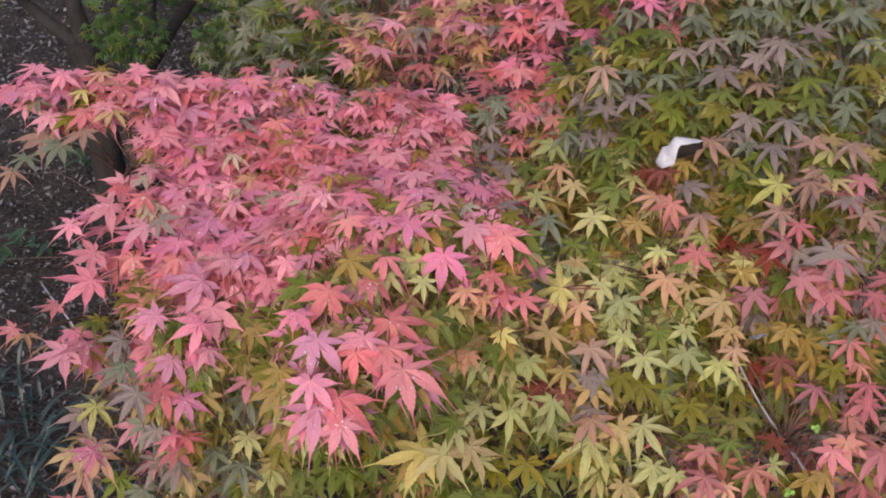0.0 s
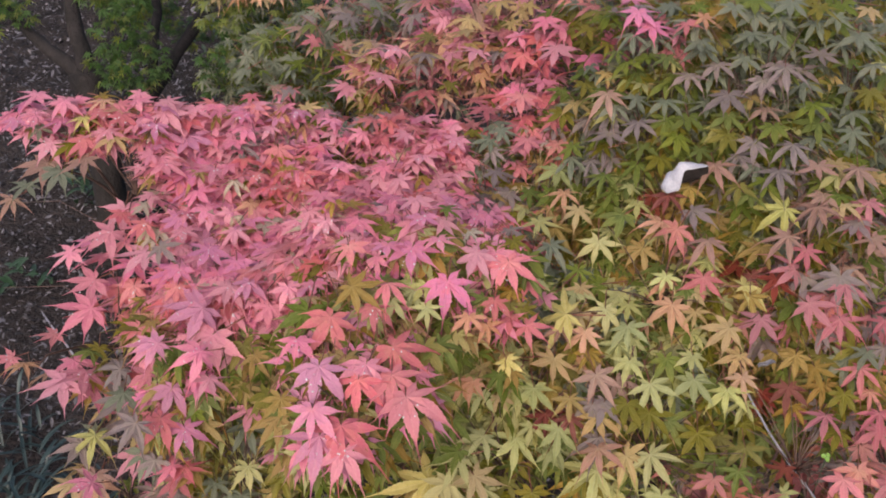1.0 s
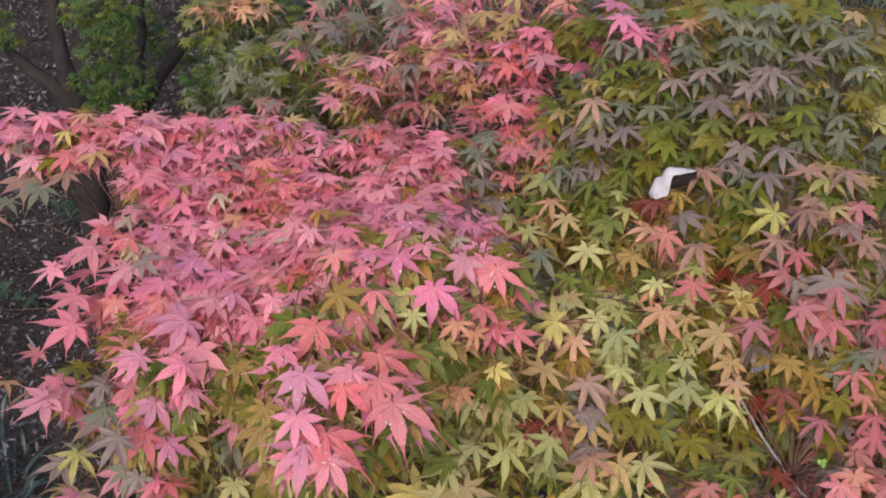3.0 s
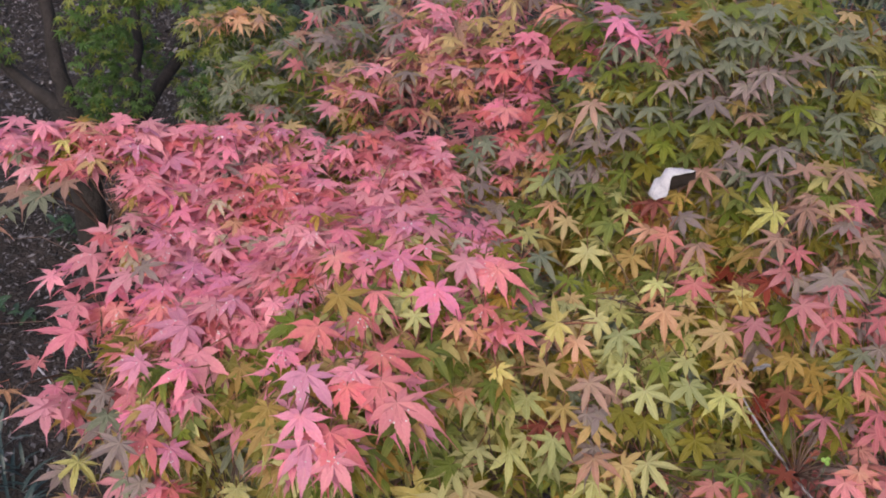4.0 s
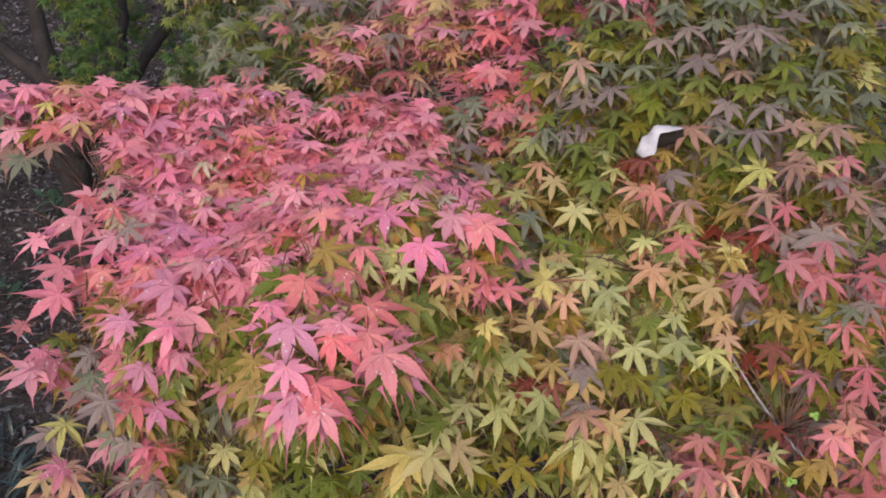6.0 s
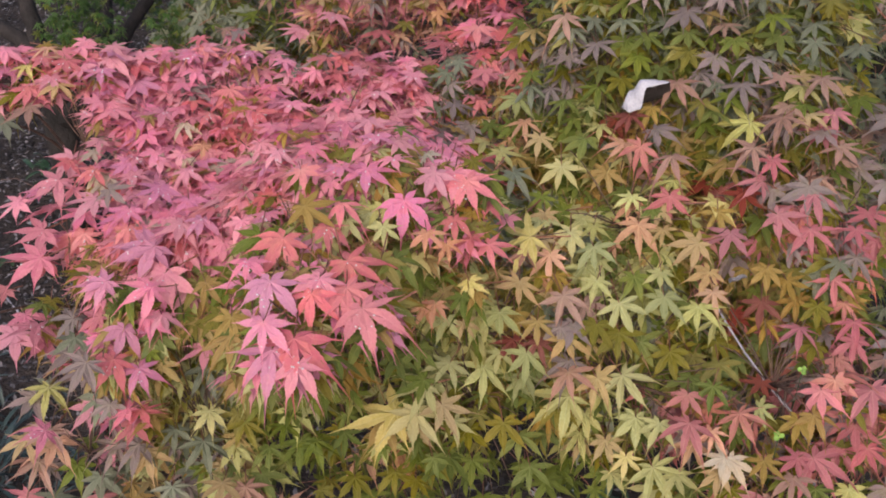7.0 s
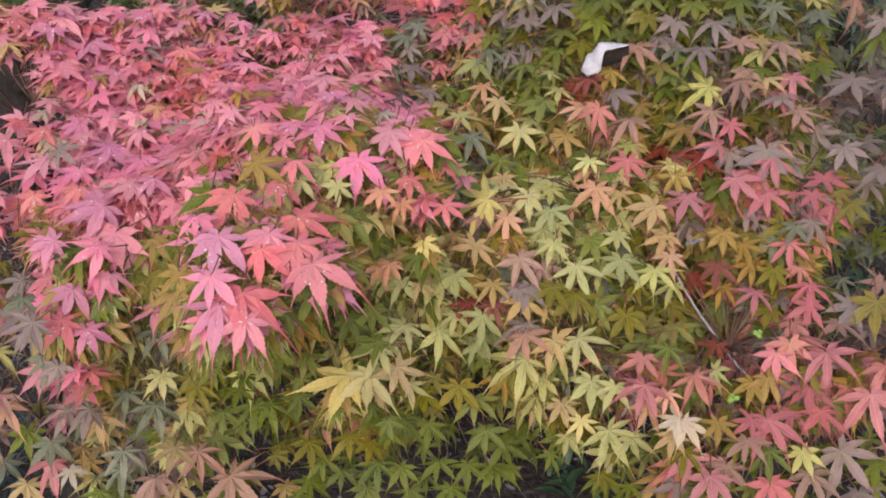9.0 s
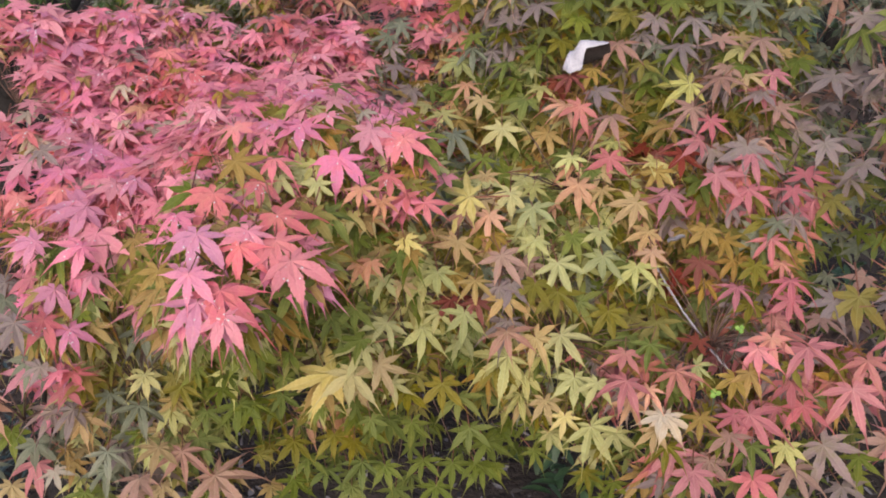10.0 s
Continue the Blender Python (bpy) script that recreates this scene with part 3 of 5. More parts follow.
sprig(golden_leaves, "B",
      (-0.171, 0.981, 0.707, 166, 2, 9, 43),
      (0.179, 1.246, 0.697, 171, -29, -12, 38),
      (0.129, 1.009, 0.625, 166, -19, -25, 44),
      (0.061, 0.976, 0.594, -141, -26, 7, 26),
      (0.308, 1.071, 0.649, 170, -27, 9, 28),
      (0.213, 0.943, 0.530, -147, -29, 18, 46),
      (0.223, 0.923, 0.453, -179, -19, 9, 37),
      (0.180, 0.966, 0.574, -173, -21, 2, 42),
      (0.032, 0.916, 0.524, -149, -31, 18, 46),
      (-0.009, 1.031, 0.689, 158, -20, -13, 38),
      (0.342, 1.037, 0.649, 110, -18, -18, 46),
      (0.166, 1.084, 0.637, 144, -19, -1, 38))
sprig(golden_leaves, "B",
      (0.107, 1.055, 0.611, 174, -24, -2, 36),
      (0.359, 1.034, 0.610, 140, -22, -15, 39),
      (0.312, 1.112, 0.655, 155, -27, 3, 37),
      (0.202, 0.970, 0.414, 156, -11, -11, 34),
      (0.182, 0.970, 0.491, 144, -15, -12, 35),
      (0.211, 0.987, 0.556, 159, -23, -14, 33),
      (0.019, 1.033, 0.639, 178, -22, 15, 33),
      (0.334, 0.842, 0.469, 151, -12, 8, 35),
      (0.183, 1.371, 0.800, 179, -9, -2, 38),
      (0.504, 1.219, 0.780, 179, -15, -2, 39),
      (0.497, 1.152, 0.755, 161, -6, 7, 38))
sprig(golden_leaves, "C",
      (0.481, 0.918, 0.530, 174, -38, 11, 42),
      (0.497, 0.932, 0.526, -154, 29, 2, 40),
      (0.290, 1.141, 0.728, 132, -44, -21, 38),
      (0.307, 0.898, 0.536, 157, -8, 1, 37),
      (0.363, 0.884, 0.517, -171, -7, 17, 41),
      (0.058, 1.042, 0.655, -174, -28, 14, 31),
      (0.361, 1.067, 0.639, 147, -21, -8, 35),
      (0.477, 1.077, 0.662, 159, -20, -9, 34),
      (0.520, 1.015, 0.568, 173, -12, -7, 34),
      (0.329, 0.896, 0.516, -136, 9, 16, 33),
      (0.590, 0.899, 0.505, -173, -15, 7, 45),
      (0.157, 1.332, 0.755, -179, -12, 7, 36))
sprig(golden_leaves, "C",
      (0.201, 1.559, 0.900, -172, -20, 6, 53))
sprig(golden_leaves, "D",
      (0.381, 1.163, 0.659, 132, -1, 2, 45),
      (0.421, 1.130, 0.670, -170, 10, -6, 45),
      (0.411, 1.102, 0.678, 168, -31, 10, 40),
      (0.417, 1.009, 0.580, 168, -31, 0, 41),
      (0.398, 0.923, 0.529, 134, -4, -3, 35),
      (0.146, 0.964, 0.570, -170, -14, -4, 32),
      (0.388, 1.125, 0.668, -166, -17, 30, 36),
      (0.119, 0.982, 0.562, -175, -19, 5, 39),
      (0.287, 1.200, 0.743, 170, -11, 1, 38))
sprig(golden_leaves, "E",
      (0.104, 0.984, 0.600, 175, -20, 2, 42),
      (0.297, 0.996, 0.603, 170, -26, -5, 43),
      (0.222, 1.053, 0.640, 176, -23, 14, 41),
      (0.132, 0.954, 0.562, 174, -33, -10, 44),
      (0.156, 1.305, 0.728, 168, -18, -8, 46))
sprig(golden_leaves, "G",
      (-0.192, 0.989, 0.515, -174, -21, -21, 44),
      (-0.187, 0.982, 0.669, 137, 14, -29, 40),
      (-0.166, 0.968, 0.535, 158, -31, -24, 39),
      (-0.138, 0.943, 0.543, 168, -9, -10, 44),
      (-0.119, 0.965, 0.527, -165, -38, 17, 54),
      (-0.108, 0.902, 0.609, -157, -13, -5, 44),
      (0.232, 1.200, 0.714, 114, -18, -6, 46),
      (0.574, 1.193, 0.754, 145, -10, 16, 45),
      (0.263, 1.008, 0.625, -174, -28, 4, 37),
      (0.335, 0.901, 0.544, 158, -31, -2, 34),
      (0.013, 0.930, 0.550, 118, -11, -30, 41),
      (-0.019, 0.943, 0.574, -163, -20, 8, 37))
sprig(golden_leaves, "G",
      (0.008, 0.948, 0.581, 178, -27, 3, 37),
      (0.049, 1.029, 0.689, -174, -26, 11, 41),
      (0.098, 1.086, 0.693, 171, -29, -4, 31),
      (0.330, 1.015, 0.580, 138, -26, -7, 37),
      (0.283, 1.019, 0.593, -176, -24, 11, 39),
      (0.303, 1.114, 0.657, 176, -29, 5, 39),
      (0.500, 1.036, 0.582, -133, -17, 26, 38),
      (0.320, 0.937, 0.530, 137, -15, -3, 41),
      (-0.002, 0.939, 0.519, -152, -7, 20, 38),
      (-0.001, 0.954, 0.544, -171, -26, 8, 40),
      (0.019, 0.994, 0.574, -147, -24, 16, 35),
      (0.195, 1.002, 0.580, -169, -18, 4, 33))
sprig(golden_leaves, "G",
      (0.074, 1.068, 0.652, -161, -33, 10, 35),
      (0.270, 0.983, 0.549, -114, -9, 37, 42),
      (-0.041, 0.945, 0.343, -180, -16, -12, 36),
      (0.003, 0.943, 0.354, 179, -18, -6, 41),
      (0.031, 0.941, 0.347, -173, -16, 3, 38),
      (0.078, 0.938, 0.356, 168, -14, 10, 38),
      (0.040, 0.945, 0.417, 178, -18, -12, 43),
      (0.066, 0.943, 0.413, 177, -21, 3, 40),
      (0.123, 0.941, 0.451, 175, -15, 2, 45),
      (0.136, 0.938, 0.403, 175, -32, 1, 43),
      (0.157, 0.935, 0.382, -169, -10, 7, 43),
      (0.114, 0.936, 0.350, 176, -15, 11, 41))
sprig(golden_leaves, "G",
      (0.150, 0.933, 0.344, -176, -17, -2, 41),
      (-0.012, 0.941, 0.316, 179, -17, -5, 41),
      (0.042, 0.937, 0.311, 178, -9, 11, 41),
      (0.093, 0.934, 0.315, 176, -23, -8, 43),
      (-0.005, 0.950, 0.454, -180, -6, 5, 36),
      (0.017, 0.963, 0.493, 178, -26, -4, 36),
      (0.441, 0.831, 0.448, 164, -16, 10, 39),
      (0.571, 0.835, 0.417, 160, -14, 16, 40),
      (0.321, 1.279, 0.818, 170, -17, 6, 39),
      (0.307, 1.269, 0.795, 167, -19, -14, 41),
      (0.374, 1.282, 0.819, 169, -17, 1, 42),
      (0.293, 1.322, 0.885, 170, -8, -4, 37))
sprig(golden_leaves, "G",
      (0.244, 1.338, 0.872, 167, -5, 20, 38),
      (0.476, 1.262, 0.843, 166, -18, 1, 40),
      (0.423, 1.243, 0.821, 166, -10, 8, 39),
      (0.254, 1.251, 0.762, 172, -12, -6, 39),
      (0.221, 1.459, 0.885, 173, -11, -4, 40),
      (0.496, 1.166, 0.761, 163, -9, -13, 35),
      (0.336, 1.258, 0.781, 169, -10, -4, 37),
      (0.393, 1.199, 0.746, 175, -18, 2, 35),
      (0.409, 1.344, 0.902, 169, -15, 6, 36),
      (0.449, 1.311, 0.870, 162, -20, -1, 36),
      (0.526, 1.353, 0.918, 137, -16, 4, 45),
      (0.417, 1.378, 0.945, 164, -16, 7, 46))
sprig(golden_leaves, "G",
      (0.298, 1.299, 0.807, 155, -20, -9, 44),
      (0.308, 1.327, 0.858, -178, -5, 0, 37),
      (0.273, 1.345, 0.879, 172, -7, 10, 37),
      (0.488, 1.261, 0.817, 126, -8, -17, 45),
      (0.410, 1.295, 0.806, 170, -12, -2, 38),
      (0.301, 1.324, 0.850, 162, -13, 5, 45),
      (0.220, 1.339, 0.831, 153, -9, -2, 44),
      (0.317, 1.275, 0.770, 173, -14, 2, 37),
      (0.265, 1.281, 0.776, 163, -8, 5, 41),
      (0.586, 1.318, 0.858, -165, -11, 6, 41),
      (0.540, 1.329, 0.877, 159, -5, -3, 39),
      (0.244, 1.489, 0.897, 172, -9, 5, 40))
sprig(golden_leaves, "G",
      (0.488, 1.204, 0.761, 132, -9, 1, 43),
      (0.388, 1.208, 0.724, -171, -10, 5, 42),
      (0.337, 1.242, 0.761, 173, -14, -3, 45),
      (0.412, 1.205, 0.763, -161, -10, 17, 45))
sprig(golden_leaves, "K",
      (0.427, 1.087, 0.701, 105, 25, -34, 39),
      (0.439, 1.095, 0.724, 174, -25, 0, 36),
      (0.516, 0.962, 0.551, 159, -36, -12, 38),
      (0.326, 1.121, 0.668, 165, -41, -5, 42),
      (0.386, 1.058, 0.648, 155, -24, -11, 46),
      (0.440, 1.057, 0.671, -143, -14, 15, 47),
      (0.480, 1.052, 0.651, 173, -22, 6, 44),
      (0.487, 1.075, 0.686, -176, -27, 8, 42),
      (0.505, 1.020, 0.600, 163, -18, 9, 38),
      (0.455, 0.976, 0.563, 162, -3, -8, 37),
      (0.512, 0.964, 0.577, 166, -3, 4, 38),
      (0.304, 0.871, 0.518, 148, -13, -8, 44))
sprig(golden_leaves, "K",
      (0.535, 1.051, 0.649, 173, -7, 1, 39),
      (0.471, 1.079, 0.665, 159, -28, 7, 42),
      (0.560, 1.081, 0.655, 170, -12, 4, 44),
      (0.372, 0.813, 0.432, 167, -22, 8, 47),
      (0.443, 0.855, 0.473, -160, -18, 3, 55),
      (0.511, 0.870, 0.468, 177, -9, -3, 44),
      (0.520, 0.906, 0.523, 173, -11, 10, 56),
      (0.499, 0.886, 0.489, 169, -8, -1, 44),
      (0.569, 0.878, 0.482, 177, -25, 10, 56),
      (0.424, 0.851, 0.477, 125, -9, -17, 34),
      (0.218, 1.507, 0.894, 173, -10, -12, 40),
      (0.532, 1.162, 0.753, 164, -17, 2, 38))
sprig(golden_leaves, "K",
      (0.514, 1.143, 0.739, 165, -14, 6, 36))
sprig(golden_leaves, "L",
      (0.080, 1.019, 0.619, 89, -3, -22, 62),
      (0.030, 0.993, 0.620, 99, -9, -24, 50),
      (0.042, 0.979, 0.598, 156, -29, -11, 36),
      (0.218, 1.003, 0.625, 163, -26, -7, 35),
      (0.243, 0.988, 0.602, -159, -34, 22, 44),
      (0.338, 0.995, 0.587, 168, -21, 4, 42),
      (0.279, 1.123, 0.668, 151, -31, -8, 31),
      (0.256, 0.920, 0.487, 166, -24, -8, 44),
      (0.269, 0.875, 0.451, -161, -17, 23, 50),
      (0.390, 0.897, 0.513, -127, -14, 18, 30),
      (0.084, 0.975, 0.529, 176, -23, -18, 51),
      (0.167, 1.140, 0.635, -156, -17, 11, 41))
sprig(golden_leaves, "L",
      (0.077, 0.998, 0.585, 156, -25, -15, 40),
      (0.028, 1.010, 0.602, -148, -22, 7, 33),
      (0.214, 1.058, 0.611, 170, -31, 4, 40),
      (0.279, 0.900, 0.494, 150, -20, -5, 39),
      (0.138, 1.014, 0.487, -179, -18, 2, 37),
      (-0.022, 0.954, 0.738, -171, -45, -4, 30),
      (0.408, 1.122, 0.665, 155, -3, 1, 37),
      (0.241, 1.229, 0.742, -140, -6, -1, 27))
sprig(golden_leaves, "M",
      (0.260, 1.376, 0.930, 172, -12, 2, 43),
      (0.278, 1.363, 0.914, 169, -16, -4, 43))
sprig(golden_leaves, "O",
      (0.281, 1.193, 0.708, 146, -3, -15, 42),
      (-0.021, 1.621, 0.811, 136, -16, -24, 35),
      (0.025, 1.625, 0.831, 165, -35, -6, 35),
      (0.055, 1.513, 0.785, -119, -18, 25, 33),
      (0.169, 1.047, 0.636, 163, -31, -1, 37),
      (0.356, 1.003, 0.601, 180, -32, 5, 32),
      (0.281, 1.084, 0.651, 166, -32, -5, 46),
      (0.329, 0.866, 0.509, 163, -24, -1, 32),
      (-0.063, 1.004, 0.379, 143, -11, -11, 52),
      (-0.020, 1.005, 0.383, 151, -16, -16, 50),
      (0.031, 1.019, 0.672, 169, -24, -6, 38),
      (0.283, 1.138, 0.649, 153, -29, 13, 36))
sprig(golden_leaves, "O",
      (0.314, 0.884, 0.477, -165, -29, 6, 39),
      (0.342, 1.348, 0.932, -179, -14, -5, 34),
      (0.163, 1.284, 0.703, 175, -15, 7, 36))
sprig(golden_leaves, "P",
      (0.151, 1.531, 0.865, 176, -14, 5, 42),
      (0.163, 1.475, 0.841, 170, -12, 6, 45))
sprig(golden_leaves, "R",
      (0.437, 0.805, 0.425, 175, -22, 3, 43),
      (0.466, 0.915, 0.518, 164, -13, 13, 43),
      (0.116, 1.504, 0.819, 176, -12, 9, 41),
      (0.110, 1.410, 0.794, 176, -11, 0, 46),
      (0.153, 1.379, 0.772, 175, -15, 10, 35),
      (0.115, 1.350, 0.752, 173, -10, -1, 38),
      (0.319, 1.345, 0.924, 172, -9, 16, 31))
sprig(golden_leaves, "S",
      (0.325, 1.123, 0.721, 176, 0, 3, 40),
      (0.419, 1.110, 0.734, 120, -18, -9, 42),
      (0.461, 1.143, 0.757, 140, -11, 11, 46),
      (0.527, 1.115, 0.728, -166, -5, 8, 45),
      (0.561, 0.967, 0.519, 168, 4, -3, 44),
      (0.141, 1.050, 0.640, 152, -12, -3, 31),
      (0.178, 0.994, 0.612, -157, -24, 18, 46),
      (0.180, 0.948, 0.537, -176, -11, 5, 47),
      (0.207, 1.008, 0.590, -151, -29, 17, 41),
      (0.492, 0.829, 0.412, -165, -10, -4, 48),
      (0.414, 0.831, 0.466, 161, -18, 2, 38),
      (0.217, 1.318, 0.835, -180, -17, 2, 40))
sprig(golden_leaves, "S",
      (0.474, 1.201, 0.786, 165, -13, 7, 40),
      (0.524, 1.196, 0.783, 166, -12, 9, 40),
      (0.423, 1.285, 0.827, 166, -7, -1, 36),
      (0.349, 1.223, 0.775, 179, -15, 10, 41),
      (0.475, 1.167, 0.761, 164, -12, 5, 38),
      (0.331, 1.267, 0.758, -140, -14, 6, 36))
sprig(golden_leaves, "T",
      (0.138, 1.188, 0.676, -146, -17, 1, 45),
      (0.593, 1.260, 0.798, 142, -16, 9, 38),
      (0.063, 1.361, 0.747, 137, -10, -15, 34),
      (0.079, 1.366, 0.760, -152, -22, 7, 35),
      (0.513, 1.031, 0.616, 148, -18, -8, 35),
      (0.096, 1.091, 0.659, -176, -26, 8, 37),
      (0.496, 1.044, 0.594, 114, -16, -29, 44),
      (0.397, 1.321, 0.885, 168, -16, 5, 39),
      (0.469, 1.295, 0.858, 173, -11, 10, 43),
      (0.429, 1.315, 0.915, 166, -9, -9, 38),
      (0.403, 1.329, 0.915, 162, -6, 6, 39),
      (0.545, 1.328, 0.912, 163, -12, -4, 47))
sprig(golden_leaves, "T",
      (0.515, 1.341, 0.934, 171, -16, -4, 40),
      (0.383, 1.355, 0.943, 168, -14, -10, 40),
      (0.525, 1.238, 0.815, 165, -20, 2, 41),
      (0.292, 1.293, 0.835, 170, -11, 0, 39),
      (0.228, 1.310, 0.820, 173, -11, -9, 38),
      (0.215, 1.393, 0.836, 167, -15, 10, 40),
      (0.173, 1.310, 0.743, 175, -21, 0, 39),
      (0.563, 1.309, 0.878, 166, -6, 9, 40),
      (0.456, 1.350, 0.950, 161, -19, 2, 40),
      (0.338, 1.332, 0.904, 169, -11, 5, 39),
      (0.252, 1.360, 0.902, 172, -14, 6, 36),
      (0.351, 1.307, 0.826, 112, -15, -9, 38))
sprig(golden_leaves, "T",
      (0.346, 1.345, 0.888, 168, -13, -1, 46),
      (0.440, 1.312, 0.849, -171, -13, 2, 35),
      (0.409, 1.348, 0.909, -168, -13, 3, 39),
      (0.414, 1.368, 0.928, 166, -12, -2, 42),
      (0.527, 1.340, 0.895, 136, -12, -13, 39),
      (0.493, 1.354, 0.921, -170, -14, 6, 40),
      (0.482, 1.250, 0.801, 157, -6, 0, 38),
      (0.405, 1.231, 0.769, 170, -16, -5, 39),
      (0.535, 1.273, 0.826, 166, -16, 13, 36),
      (0.256, 1.317, 0.830, -161, -18, -6, 40),
      (0.445, 1.357, 0.925, 176, -12, 9, 35),
      (0.336, 1.363, 0.919, 168, -9, -7, 46))
sprig(golden_leaves, "T",
      (0.358, 1.330, 0.861, 157, -14, 2, 39),
      (0.286, 1.372, 0.893, 174, -14, 4, 44),
      (0.182, 1.388, 0.790, 166, -17, 2, 38))
sprig(golden_leaves, "V",
      (0.444, 1.096, 0.684, 172, -39, 14, 42),
      (0.483, 1.083, 0.693, 157, -47, -8, 50),
      (0.581, 1.090, 0.689, -177, -20, 27, 42),
      (0.627, 1.074, 0.668, 157, -13, 16, 45),
      (0.318, 1.189, 0.727, -147, 4, 13, 44),
      (0.512, 1.135, 0.739, 146, -6, 9, 41),
      (0.065, 1.031, 0.694, 175, -47, 0, 38),
      (0.533, 1.033, 0.621, 166, -35, -5, 39),
      (0.173, 0.973, 0.583, 163, -31, -6, 34),
      (0.531, 0.845, 0.430, -156, -17, 20, 58),
      (0.550, 0.819, 0.389, 178, -12, 14, 42),
      (0.256, 1.285, 0.808, 172, -14, 10, 42))
sprig(golden_leaves, "V",
      (0.374, 1.295, 0.843, 159, -18, 8, 50),
      (0.360, 1.316, 0.877, 169, -13, 5, 39),
      (0.443, 1.295, 0.880, 171, -10, 6, 45),
      (0.417, 1.298, 0.862, 161, -17, 0, 39),
      (0.492, 1.316, 0.893, 171, -14, -5, 42),
      (0.396, 1.230, 0.805, 167, -14, -9, 41),
      (0.447, 1.228, 0.801, 168, -10, -5, 41),
      (0.426, 1.204, 0.776, 166, -10, 11, 45),
      (0.220, 1.292, 0.790, 173, -17, 5, 40),
      (0.322, 1.309, 0.865, 170, -14, -11, 39),
      (0.198, 1.353, 0.781, 174, -18, -2, 39),
      (0.437, 1.315, 0.877, 174, -13, 8, 41))
sprig(golden_leaves, "V",
      (0.385, 1.246, 0.777, -171, -10, 16, 37),
      (0.226, 1.323, 0.804, -177, -15, 11, 42))
sprig(golden_leaves, "W",
      (0.127, 1.248, 0.678, -154, -11, 8, 42),
      (0.199, 1.178, 0.686, 159, -52, -12, 43),
      (0.218, 1.206, 0.687, 154, -15, 5, 38),
      (0.301, 1.160, 0.660, -171, 2, 3, 39),
      (0.334, 1.141, 0.678, 134, -14, -12, 40),
      (0.434, 1.175, 0.737, 109, -24, -32, 51),
      (-0.088, 1.381, 0.713, 112, 8, -38, 46),
      (0.227, 1.085, 0.651, 172, -20, 2, 30),
      (0.295, 1.011, 0.627, 165, -15, -7, 32),
      (0.242, 0.944, 0.531, -154, -12, 24, 47),
      (0.043, 0.940, 0.564, 141, -15, -17, 39),
      (0.015, 0.926, 0.545, 95, -11, -20, 53))
sprig(golden_leaves, "W",
      (0.181, 0.948, 0.501, 105, -19, -22, 62),
      (0.205, 0.966, 0.458, 172, -19, 6, 40),
      (0.199, 1.086, 0.643, 171, -38, -2, 40),
      (0.090, 1.007, 0.601, 175, -17, -6, 40),
      (0.026, 1.001, 0.587, 147, -19, -12, 37),
      (0.089, 0.997, 0.584, 172, -31, 10, 37),
      (0.232, 1.061, 0.616, 122, -32, -22, 39),
      (0.275, 1.007, 0.588, 169, -24, 16, 39),
      (0.366, 1.010, 0.555, 152, -20, -10, 33),
      (0.225, 0.957, 0.501, -176, -20, 13, 36),
      (0.192, 0.968, 0.524, -175, -15, -1, 39),
      (0.229, 0.908, 0.414, -154, -15, 4, 32))
sprig(golden_leaves, "W",
      (0.294, 0.866, 0.447, -174, -13, 6, 38),
      (0.020, 0.951, 0.540, -138, -19, 13, 36),
      (0.103, 0.973, 0.551, 168, -18, -4, 33),
      (0.013, 0.939, 0.520, -151, -15, 9, 36),
      (0.201, 0.974, 0.421, -177, -14, 0, 38),
      (0.018, 1.050, 0.675, 134, -31, -14, 34),
      (0.486, 0.844, 0.433, -173, -27, 12, 37),
      (0.226, 1.324, 0.805, 177, -11, -4, 40),
      (0.504, 1.206, 0.770, 171, -12, -6, 44),
      (0.403, 1.310, 0.833, 172, -7, 1, 38),
      (0.253, 1.216, 0.723, 173, -5, -12, 36))
sprig(golden_leaves, "X",
      (0.347, 0.849, 0.481, -165, -15, 8, 41),
      (0.341, 0.851, 0.484, 111, -7, -17, 35))
sprig(golden_leaves, "Y",
      (0.147, 1.059, 0.655, 82, -18, -28, 61),
      (0.243, 0.900, 0.446, 166, -14, 5, 35),
      (-0.021, 0.924, 0.509, 104, -8, -13, 72),
      (0.001, 0.912, 0.517, 174, -19, -7, 54),
      (-0.003, 1.028, 0.685, -166, -35, 7, 39),
      (0.373, 1.099, 0.669, -97, -5, 3, 44))
sprig(golden_leaves, "Z",
      (0.608, 0.981, 0.537, 161, -37, 6, 61),
      (0.248, 1.210, 0.687, 151, -4, 8, 38),
      (0.479, 1.149, 0.707, -174, -4, 9, 41),
      (-0.192, 1.469, 0.687, -143, 4, 10, 36),
      (-0.116, 1.365, 0.701, 156, -12, -12, 37),
      (0.481, 0.997, 0.579, 156, -29, 4, 35),
      (0.300, 0.961, 0.549, 176, -33, 14, 43),
      (0.351, 0.936, 0.548, 168, -25, 10, 39),
      (0.215, 0.975, 0.583, 163, -19, -5, 42),
      (0.339, 1.053, 0.651, 169, -25, 4, 39),
      (0.241, 0.969, 0.574, 172, -30, -6, 46),
      (0.274, 1.024, 0.606, 130, -20, -6, 39))
